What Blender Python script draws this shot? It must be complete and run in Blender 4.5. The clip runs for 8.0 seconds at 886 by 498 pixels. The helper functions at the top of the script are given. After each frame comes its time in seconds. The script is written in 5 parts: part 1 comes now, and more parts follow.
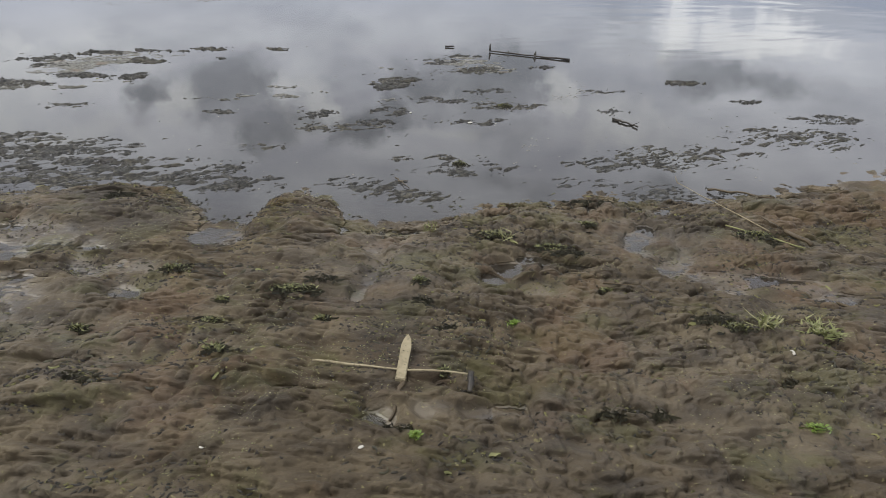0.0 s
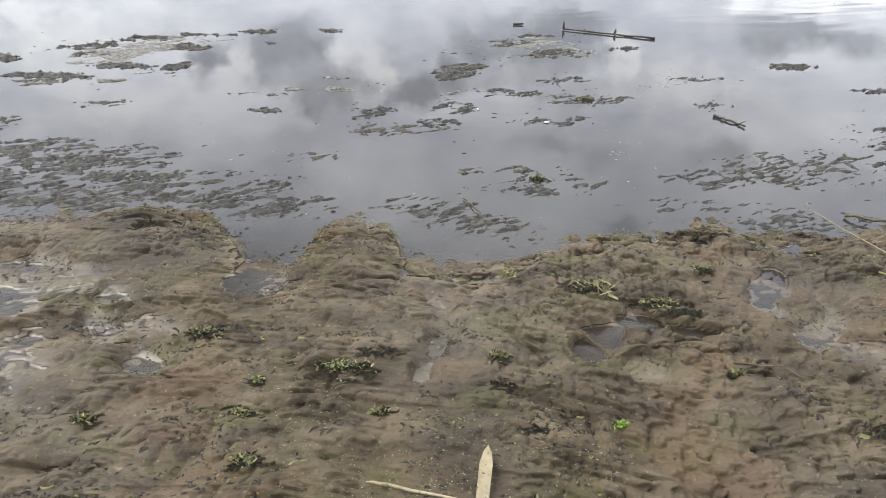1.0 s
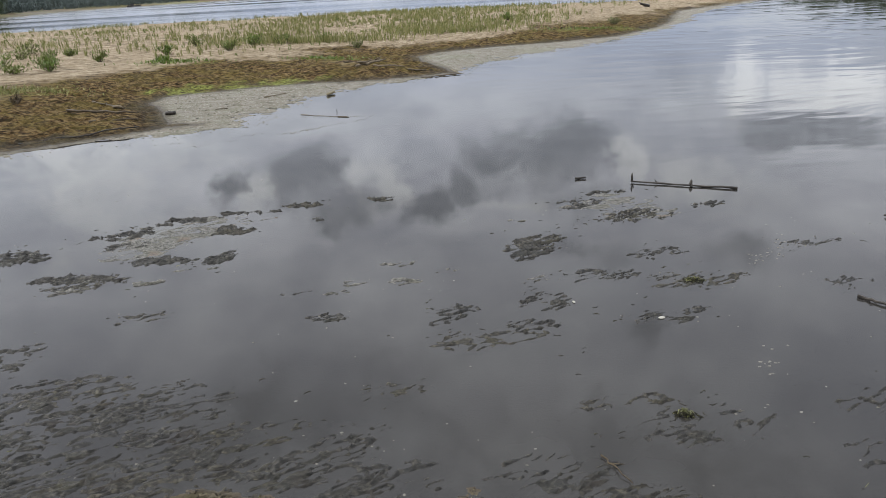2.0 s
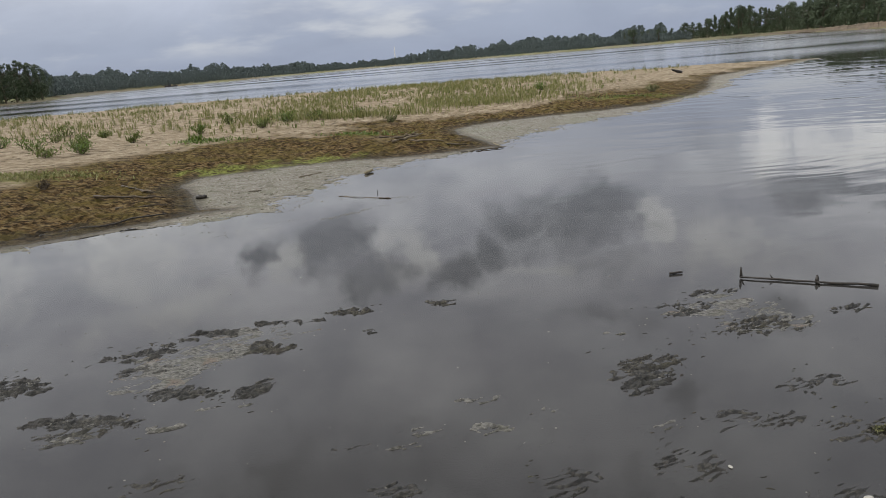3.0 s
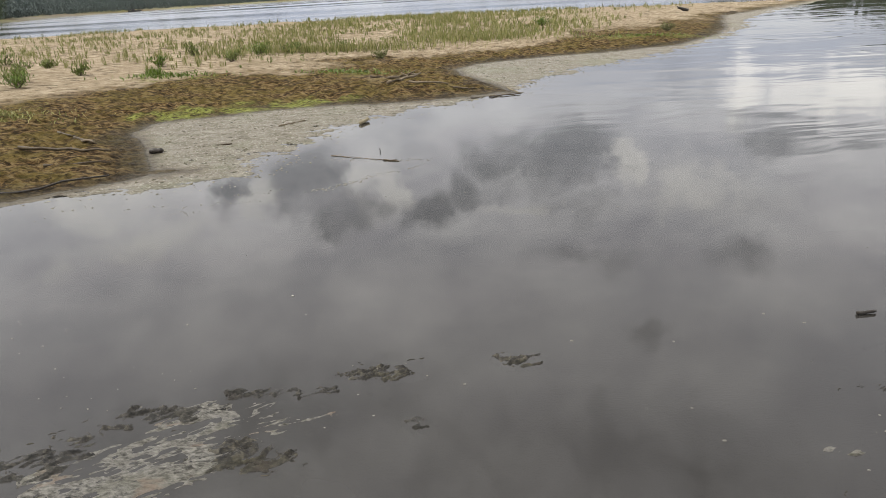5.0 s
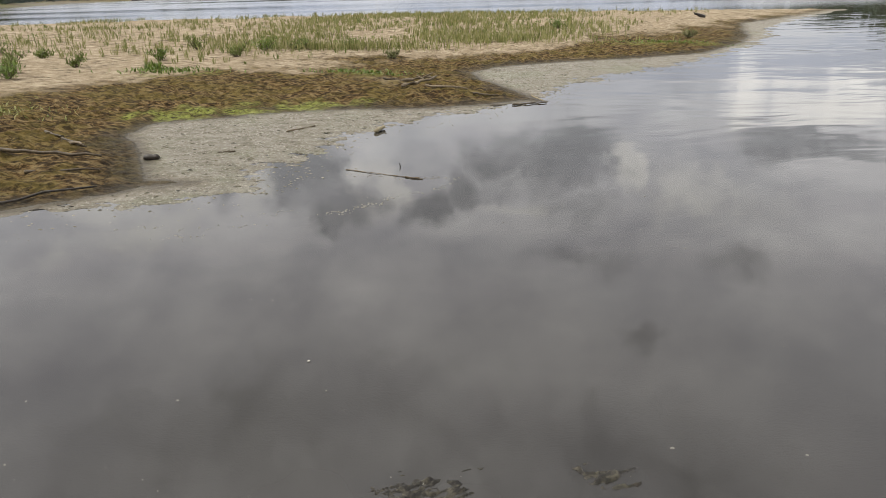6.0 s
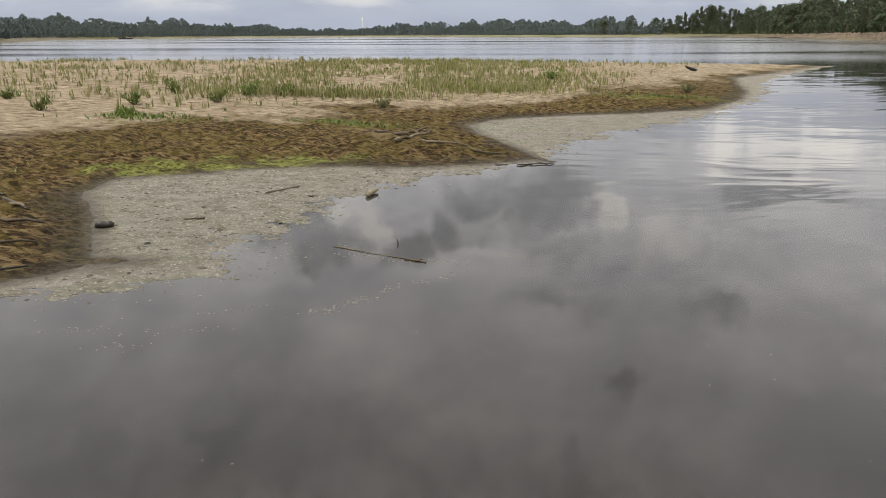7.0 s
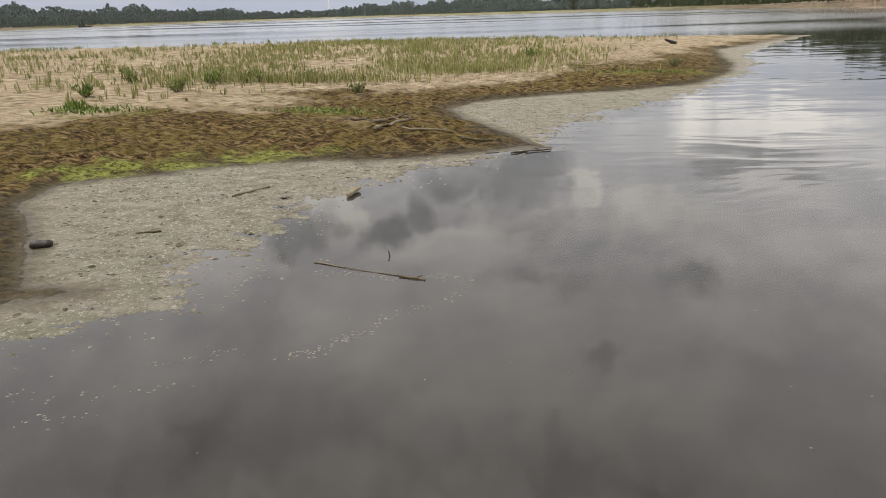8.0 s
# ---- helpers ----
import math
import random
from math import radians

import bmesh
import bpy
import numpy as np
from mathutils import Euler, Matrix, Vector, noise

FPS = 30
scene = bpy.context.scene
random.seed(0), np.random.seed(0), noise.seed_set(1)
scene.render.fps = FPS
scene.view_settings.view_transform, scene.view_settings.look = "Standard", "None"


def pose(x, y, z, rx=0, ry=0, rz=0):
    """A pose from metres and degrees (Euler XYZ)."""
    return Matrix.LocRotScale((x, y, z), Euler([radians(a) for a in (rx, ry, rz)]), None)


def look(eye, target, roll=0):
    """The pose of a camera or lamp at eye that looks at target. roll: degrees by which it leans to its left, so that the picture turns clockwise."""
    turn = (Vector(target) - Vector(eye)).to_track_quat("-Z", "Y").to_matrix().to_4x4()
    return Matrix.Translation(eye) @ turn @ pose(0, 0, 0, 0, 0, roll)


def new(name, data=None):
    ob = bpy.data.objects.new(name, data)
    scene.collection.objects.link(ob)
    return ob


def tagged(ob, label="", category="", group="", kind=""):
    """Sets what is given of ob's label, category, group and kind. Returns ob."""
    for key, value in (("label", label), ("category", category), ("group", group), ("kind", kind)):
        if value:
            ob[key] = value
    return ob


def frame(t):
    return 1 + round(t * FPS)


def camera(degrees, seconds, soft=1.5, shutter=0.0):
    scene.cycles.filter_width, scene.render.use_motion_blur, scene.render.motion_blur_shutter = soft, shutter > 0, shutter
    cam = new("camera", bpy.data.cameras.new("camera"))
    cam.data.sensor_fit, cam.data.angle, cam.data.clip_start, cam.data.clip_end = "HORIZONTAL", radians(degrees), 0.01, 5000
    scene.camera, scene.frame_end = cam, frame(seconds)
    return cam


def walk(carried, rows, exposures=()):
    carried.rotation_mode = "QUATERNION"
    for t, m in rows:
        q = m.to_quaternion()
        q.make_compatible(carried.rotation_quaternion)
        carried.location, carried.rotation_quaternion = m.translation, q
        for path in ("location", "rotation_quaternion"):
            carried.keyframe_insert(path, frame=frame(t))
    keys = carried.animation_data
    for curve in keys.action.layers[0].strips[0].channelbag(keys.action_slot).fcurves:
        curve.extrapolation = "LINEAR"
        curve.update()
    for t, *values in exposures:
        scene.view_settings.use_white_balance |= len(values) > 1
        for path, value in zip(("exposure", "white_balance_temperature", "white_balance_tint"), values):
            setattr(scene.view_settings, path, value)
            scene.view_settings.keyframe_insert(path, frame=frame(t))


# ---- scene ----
cam = camera(66.4, 8.0, soft=0.5)
PATH = [
    (0, (0.181, -0.392, 1.498), (0.237, 1.38, 0.573), 2.3),
    (0.5, (0.278, 0.045, 1.484), (0.378, 1.785, 0.502), 1.9),
    (1, (0.08, 0.282, 1.532), (-0.021, 1.999, 0.513), 0.4),
    (1.5, (-0.256, 0.636, 1.661), (-0.372, 2.37, 0.671), 0.4),
    (2, (-0.381, 1.151, 1.76), (-0.542, 3.008, 1.034), -3.5),
    (2.2, (-0.476, 1.334, 1.769), (-0.648, 3.195, 1.057), -3.3),
    (3.3, (-0.907, 2.376, 1.775), (-1.151, 4.297, 1.276), -5.4),
    (3.5, (-1.013, 2.531, 1.725), (-1.231, 4.441, 1.173), -4.1),
    (4, (-1.249, 2.996, 1.73), (-1.385, 4.875, 1.058), -2.2),
    (4.5, (-1.329, 3.59, 1.668), (-1.491, 5.453, 0.959), -3.4),
    (4.7, (-1.399, 3.765, 1.683), (-1.559, 5.624, 0.963), -3.6),
    (5.8, (-1.749, 4.68, 1.729), (-1.93, 6.55, 1.043), -2.8),
    (6, (-1.836, 4.838, 1.725), (-1.991, 6.698, 1.006), -1.8),
    (6.5, (-2.083, 5.478, 1.739), (-2.169, 7.364, 1.08), -0.3),
    (7, (-2.125, 5.98, 1.765), (-2.226, 7.884, 1.161), -0.3),
    (7.5, (-2.315, 6.486, 1.72), (-2.366, 8.383, 1.09), 0.4),
    (8, (-2.336, 6.867, 1.724), (-2.369, 8.755, 1.066), -1.8),
]
walk(cam, [(t, look(eye, target, roll)) for t, eye, target, roll in PATH],
     exposures=[(0.0, 0.02, 6400, 8), (0.5, 0.64, 6450, 8), (1.0, 0.74, 6350, 8), (1.5, 0.76, 6300, 8), (2.0, -0.04, 6300, 8), (3.5, -0.4, 6650, 8), (4.0, 0.12, 6750, 8), (4.5, 0.16, 6800, 8), (6.0, 0.1, 6900, 8), (6.5, 0.14, 6800, 8), (7.0, -0.06, 7000, 8), (7.5, 0.1, 7050, 8), (8.0, 0.04, 7150, 8)])

# ---- world, sun ----
def nodes_of(tree):
    tree.nodes.clear()

    def add(kind, inputs=None, **props):
        n = tree.nodes.new(kind)
        for k, v in props.items():
            setattr(n, k, v)
        for k, v in (inputs or {}).items():
            s = n.inputs[k]
            if isinstance(v, bpy.types.NodeSocket):
                tree.links.new(v, s)
            else:
                s.default_value = v
        return n
    return add


def ramp(add, fac, stops):
    n = add("ShaderNodeValToRGB", {0: fac})
    e = n.color_ramp.elements
    while len(e) < len(stops):
        e.new(0.5)
    for el, (p, c) in zip(e, stops):
        el.position = p
        el.color = (*c, 1) if len(c) == 3 else c
    return n.outputs[0]


def mixc(add, fac, a, b, blend="MIX"):
    n = add("ShaderNodeMix", data_type="RGBA", blend_type=blend)
    tree = n.id_data
    for sock, v in ((n.inputs[0], fac), (n.inputs[6], a), (n.inputs[7], b)):
        if isinstance(v, bpy.types.NodeSocket):
            tree.links.new(v, sock)
        elif isinstance(v, (int, float)):
            sock.default_value = v
        else:
            sock.default_value = (*v, 1)
    return n.outputs[2]


def mth(add, op, a, b=0.0, c=0.0, clamp=False):
    return add("ShaderNodeMath", {0: a, 1: b, 2: c}, operation=op, use_clamp=clamp).outputs[0]


def span(add, v, a, b, lo=0.0, hi=1.0):
    return add("ShaderNodeMapRange", {0: v, 1: a, 2: b, 3: lo, 4: hi}, interpolation_type="SMOOTHSTEP").outputs[0]


world = bpy.data.worlds.new("cloudy_sky")
scene.world = world
world.use_nodes = True
add = nodes_of(world.node_tree)
way = add("ShaderNodeTexCoord").outputs["Generated"]
sky = add("ShaderNodeTexSky", sky_type="NISHITA", sun_disc=False, sun_elevation=radians(52), sun_rotation=radians(-95), dust_density=2.0)
wob = add("ShaderNodeTexNoise", {"Vector": way, "Scale": 8.0, "Detail": 6.0, "Roughness": 0.62}).outputs["Color"]
wob = add("ShaderNodeVectorMath", {0: wob, 1: (0.5, 0.5, 0.5)}, operation="SUBTRACT").outputs[0]
wob = add("ShaderNodeVectorMath", {0: wob, 1: (0.21, 0.21, 0.12)}, operation="MULTIPLY").outputs[0]
bent = add("ShaderNodeVectorMath", {0: way, 1: wob}, operation="ADD").outputs[0]
split = add("ShaderNodeSeparateXYZ", {0: way})
up = mth(add, "MAXIMUM", split.outputs[2], 0.0)
# layer of cloud seen in perspective overhead
far = mth(add, "ADD", up, 0.32)
flat = add("ShaderNodeCombineXYZ", {0: mth(add, "DIVIDE", split.outputs[0], far), 1: mth(add, "DIVIDE", split.outputs[1], far), 2: 0.0}).outputs[0]
n1 = add("ShaderNodeTexNoise", {"Vector": flat, "Scale": 1.7, "Detail": 7.0, "Roughness": 0.55, "Distortion": 0.4}).outputs[0]
n2 = add("ShaderNodeTexNoise", {"Vector": flat, "Scale": 4.6, "Detail": 5.0, "Roughness": 0.6}).outputs[0]


billow = add("ShaderNodeTexNoise", {"Vector": bent, "Scale": 8.0, "Detail": 8.0, "Roughness": 0.6}).outputs[0]


def cloud_bank(rows, puffs, lo, hi):
    """The densest of some clouds: each a centre on the sky, a half-width and half-height and a weight."""
    total = 0.0
    for cx, cz, rx, rz, weight in rows:
        cy = math.sqrt(1 - cx * cx - cz * cz)
        d = add("ShaderNodeVectorMath", {0: bent, 1: (cx, cy, cz)}, operation="SUBTRACT").outputs[0]
        d = add("ShaderNodeVectorMath", {0: d, 1: (1 / rx, 0.8, 1 / rz)}, operation="MULTIPLY").outputs[0]
        d = add("ShaderNodeVectorMath", {0: d}, operation="LENGTH").outputs["Value"]
        total = mth(add, "MAXIMUM", span(add, d, 1.9, 0.0, 0.0, weight), total)
    puff = mth(add, "MULTIPLY", mth(add, "SUBTRACT", billow, 0.5), puffs)
    return span(add, mth(add, "ADD", total, puff), lo, hi)


DARK_CLOUDS = [(-0.365, 0.262, 0.032, 0.028, 1.0), (-0.262, 0.250, 0.068, 0.048, 1.0), (-0.205, 0.295, 0.05, 0.022, 0.85), (-0.10, 0.302, 0.056, 0.03, 1.15), (-0.035, 0.280, 0.06, 0.028, 1.05), (0.092, 0.232, 0.085, 0.055, 1.25), (0.015, 0.238, 0.06, 0.028, 0.85), (0.115, 0.30, 0.07, 0.03, 0.7),
               (0.41, 0.200, 0.11, 0.026, 0.85), (0.325, 0.35, 0.055, 0.035, 0.75), (0.21, 0.475, 0.035, 0.02, 0.8), (-0.35, 0.55, 0.35, 0.10, 0.6), (0.2, 0.62, 0.4, 0.08, 0.62), (0.27, 0.165, 0.03, 0.06, 0.55), (0.13, 0.375, 0.10, 0.02, 0.55)]
BRIGHT_CLOUDS = [(-0.322, 0.272, 0.022, 0.032, 1.0), (-0.165, 0.272, 0.035, 0.045, 1.0), (0.188, 0.252, 0.03, 0.05, 1.0), (0.43, 0.146, 0.085, 0.036, 1.05), (0.318, 0.150, 0.036, 0.05, 1.05), (-0.52, 0.21, 0.18, 0.07, 0.8), (0.28, 0.27, 0.12, 0.05, 0.75), (0.05, 0.305, 0.05, 0.014, 0.8), (-0.47, 0.30, 0.12, 0.04, 0.6)]
dark, bright = cloud_bank(DARK_CLOUDS, 1.5, 0.22, 1.0), cloud_bank(BRIGHT_CLOUDS, 1.6, 0.36, 0.95)
base = ramp(add, up, [(0.0, (0.45, 0.51, 0.67)), (0.05, (0.49, 0.55, 0.71)), (0.10, (0.63, 0.68, 0.83)), (0.16, (1.05, 1.07, 1.17)), (0.32, (1.4, 1.41, 1.52)), (0.55, (1.9, 1.91, 2.02)), (1.0, (2.1, 2.1, 2.2))])
body = mixc(add, span(add, up, 0.02, 0.2, 0.25, 1.0), base, ramp(add, n1, [(0.35, (0.7, 0.71, 0.75)), (0.5, (1.0, 1.0, 1.0)), (0.65, (1.2, 1.19, 1.18))]), "MULTIPLY")
body = mixc(add, span(add, up, 0.04, 0.3, 0.0, 1.0), body, ramp(add, n2, [(0.32, (0.80, 0.80, 0.83)), (0.68, (1.16, 1.16, 1.14))]), "MULTIPLY")
body = mixc(add, mth(add, "MULTIPLY", bright, 0.8), body, (1.75, 1.74, 1.74))
soft = mth(add, "MULTIPLY", span(add, n2, 0.35, 0.65, 0.7, 1.0), 0.9)
body = mixc(add, mth(add, "MULTIPLY", dark, soft), body, (0.405, 0.43, 0.49))
low = mth(add, "MULTIPLY", span(add, up, 0.16, 0.09), span(add, up, 0.02, 0.05))
drift = add("ShaderNodeTexNoise", {"Vector": add("ShaderNodeVectorMath", {0: way, 1: (4.0, 4.0, 16.0)}, operation="MULTIPLY").outputs[0], "Scale": 1.0, "Detail": 5.0, "Roughness": 0.55}).outputs[0]
body = mixc(add, mth(add, "MULTIPLY", low, span(add, drift, 0.48, 0.66, 0.0, 0.75)), body, (0.86, 0.88, 0.94))
tenfold = mixc(add, 1.0, body, (10.0, 10.0, 10.0), "MULTIPLY")
air = mixc(add, 0.93, sky.outputs[0], tenfold)
bg = add("ShaderNodeBackground", {0: air, 1: 0.1})
add("ShaderNodeOutputWorld", {0: bg.outputs[0]})

sun = new("sun", bpy.data.lights.new("sun", "SUN"))
sun.data.energy, sun.data.angle, sun.data.color = 2.9, radians(42), (1.0, 0.96, 0.9)
sun.matrix_world = look((-61.3, -5.4, 78.8), (0, 0, 0))


# ---- materials ----
def material(name):
    m = bpy.data.materials.new(name)
    m.use_nodes = True
    return m, nodes_of(m.node_tree)


def finish(add, colour, rough, bump=None, strength=0.4, distance=0.01, spec=0.5, **extra):
    p = add("ShaderNodeBsdfPrincipled", {"Base Color": colour if isinstance(colour, bpy.types.NodeSocket) else (*colour, 1), "Roughness": rough, "Specular IOR Level": spec, **extra})
    if bump is not None:
        b = add("ShaderNodeBump", {"Height": bump, "Strength": strength, "Distance": distance})
        p.id_data.links.new(b.outputs[0], p.inputs["Normal"])
    add("ShaderNodeOutputMaterial", {0: p.outputs[0]})
    return p


def tex(add, vec, scale, detail=4.0, rough=0.55, dist=0.0, out=0):
    return add("ShaderNodeTexNoise", {"Vector": vec, "Scale": scale, "Detail": detail, "Roughness": rough, "Distortion": dist}).outputs[out]


def place(add, sx=1.0, sy=1.0, sz=1.0, rz=0.0):
    g = add("ShaderNodeTexCoord").outputs["Object"]
    return add("ShaderNodeMapping", {0: g, 2: (0, 0, radians(rz)), 3: (sx, sy, sz)}).outputs[0]


def ground_material():
    m, add = material("river_ground")
    p = place(add)
    wide = place(add, 1.0, 1.7, 1.0, 12)
    za = add("ShaderNodeSeparateColor", {0: add("ShaderNodeAttribute", attribute_name="zone_bar").outputs[0]})
    zb = add("ShaderNodeSeparateColor", {0: add("ShaderNodeAttribute", attribute_name="zone_shore").outputs[0]})
    scum, damp, green = za.outputs
    mud, weed, wet = zb.outputs
    streak = place(add, 1.0, 2.1, 1.0, -16)
    fine, mid, big = tex(add, p, 90, 3), tex(add, wide, 16, 8, 0.72), tex(add, p, 1.7, 5, 0.6)
    grit = add("ShaderNodeTexVoronoi", {"Vector": p, "Scale": 130.0}).outputs["Distance"]
    lump = tex(add, wide, 3.2, 8, 0.7)
    # dry sand
    c = ramp(add, lump, [(0.38, (0.09, 0.069, 0.045)), (0.46, (0.21, 0.165, 0.11)), (0.53, (0.275, 0.225, 0.155)), (0.64, (0.36, 0.302, 0.215))])
    c = mixc(add, mth(add, "MULTIPLY", span(add, mid, 0.54, 0.64), 0.5), c, (0.13, 0.10, 0.065))
    c = mixc(add, mth(add, "MULTIPLY", span(add, big, 0.45, 0.62), 0.4), c, (0.22, 0.17, 0.11))
    # damp, algae-stained lower beach
    clod = tex(add, place(add, 1.0, 2.3, 1.0, 4), 6.5, 7, 0.66)
    d = ramp(add, clod, [(0.40, (0.014, 0.009, 0.004)), (0.47, (0.066, 0.042, 0.016)), (0.53, (0.125, 0.086, 0.036)), (0.62, (0.19, 0.148, 0.072))])
    olive = span(add, tex(add, wide, 1.1, 6, 0.7), 0.44, 0.58)
    d = mixc(add, mth(add, "MULTIPLY", olive, 0.55), d, (0.10, 0.084, 0.022))
    d = mixc(add, mth(add, "MULTIPLY", span(add, tex(add, wide, 7, 6, 0.7), 0.50, 0.60), 0.85), d, (0.020, 0.014, 0.007))
    d = mixc(add, 1.0, d, (0.94, 0.90, 0.90), "MULTIPLY")
    c = mixc(add, damp, c, d)
    # bright green film
    g = ramp(add, tex(add, wide, 11, 8, 0.75), [(0.42, (0.03, 0.024, 0.010)), (0.5, (0.125, 0.135, 0.03)), (0.64, (0.22, 0.235, 0.07))])
    c = mixc(add, green, c, g)
    # pale scum of dried algae on the shallows
    s = ramp(add, lump, [(0.36, (0.125, 0.113, 0.087)), (0.5, (0.182, 0.168, 0.136)), (0.64, (0.235, 0.221, 0.186))])
    s = mixc(add, mth(add, "MULTIPLY", span(add, tex(add, p, 0.7, 5, 0.65), 0.48, 0.62), 0.4), s, (0.165, 0.178, 0.12))
    s = mixc(add, mth(add, "MULTIPLY", span(add, tex(add, wide, 12, 6, 0.75), 0.53, 0.61), 0.7), s, (0.105, 0.088, 0.06))
    s = mixc(add, mth(add, "MULTIPLY", span(add, tex(add, p, 34, 5, 0.75), 0.54, 0.62), 0.8), s, (0.38, 0.36, 0.31))
    c = mixc(add, scum, c, s)
    # near mud: slimy silt, olive films, rusty stains, and sky sheen as grey patches
    soft, drift = tex(add, wide, 4.5, 5, 0.5), tex(add, p, 0.9, 4, 0.55)
    k = ramp(add, soft, [(0.30, (0.022, 0.017, 0.011)), (0.45, (0.040, 0.031, 0.020)), (0.56, (0.058, 0.046, 0.030)), (0.72, (0.084, 0.068, 0.045))])
    k = mixc(add, mth(add, "MULTIPLY", span(add, tex(add, wide, 2.6, 6, 0.6), 0.5, 0.62), 0.6), k, (0.044, 0.042, 0.016))
    k = mixc(add, mth(add, "MULTIPLY", span(add, tex(add, p, 1.9, 5, 0.6), 0.52, 0.62), 0.55), k, (0.066, 0.042, 0.024))
    # grey of the reflected sky, put into the silt's colour in patches
    k = mixc(add, mth(add, "MULTIPLY", span(add, drift, 0.5, 0.62), 0.45), k, (0.038, 0.034, 0.031))
    k = mixc(add, mth(add, "MULTIPLY", span(add, tex(add, wide, 11, 6, 0.7), 0.54, 0.66), 0.55), k, (0.018, 0.014, 0.009))
    k = mixc(add, mth(add, "MULTIPLY", span(add, tex(add, p, 60, 2), 0.66, 0.72), 0.7), k, (0.13, 0.12, 0.06))
    k = mixc(add, 1.0, k, (1.06, 1.03, 0.95), "MULTIPLY")
    bed = span(add, add("ShaderNodeSeparateXYZ", {0: p}).outputs[1], 7.5, 8.5)
    k = mixc(add, mth(add, "MULTIPLY", bed, 0.92), k, (0.052, 0.047, 0.038))
    c = mixc(add, mud, c, k)
    w = ramp(add, tex(add, streak, 22, 7, 0.72), [(0.38, (0.008, 0.007, 0.005)), (0.48, (0.034, 0.030, 0.022)), (0.56, (0.070, 0.064, 0.042)), (0.66, (0.13, 0.115, 0.085))])
    c = mixc(add, weed, c, w)
    # gloss: dry sand dull, silt slimy, the wettest of it covered by a film of water
    slime = ramp(add, tex(add, wide, 6, 5, 0.6), [(0.36, (0.34, 0.34, 0.34)), (0.64, (0.58, 0.58, 0.58))])
    slime = mixc(add, mth(add, "MULTIPLY", span(add, wet, 0.55, 0.95), mud), slime, (0.36, 0.36, 0.36))
    rough = mixc(add, wet, (0.92, 0.92, 0.92), slime)
    spec = mth(add, "ADD", mth(add, "MULTIPLY", mud, mth(add, "ADD", mth(add, "MULTIPLY", wet, 0.34), 0.05)), 0.07)
    # relief: coarse on the bar, fine on the silt
    h = mth(add, "ADD", mth(add, "MULTIPLY", mid, 0.6), mth(add, "MULTIPLY", fine, 0.12))
    h = mth(add, "ADD", h, mth(add, "MULTIPLY", grit, 0.10))
    h = mth(add, "ADD", h, mth(add, "MULTIPLY", lump, 1.9))
    curl = mth(add, "ABSOLUTE", mth(add, "SUBTRACT", tex(add, streak, 19, 4, 0.6, 0.5), 0.5))
    h = mth(add, "SUBTRACT", h, mth(add, "MULTIPLY", curl, mth(add, "ADD", mth(add, "MULTIPLY", weed, 5.0), 0.5)))
    h = mth(add, "MULTIPLY", h, mth(add, "SUBTRACT", 1.0, mud))
    grain = mth(add, "ADD", mth(add, "MULTIPLY", tex(add, streak, 34, 5, 0.65, 0.4), 0.2), mth(add, "MULTIPLY", tex(add, p, 120, 3, 0.6), 0.05))
    grain = mth(add, "MULTIPLY", grain, span(add, wet, 0.95, 0.6, 0.12, 1.0))
    h = mth(add, "ADD", h, mth(add, "MULTIPLY", grain, mth(add, "MULTIPLY", mud, mth(add, "SUBTRACT", 1.0, bed))))
    finish(add, c, rough, h, 1.0, 0.05, spec)
    return m


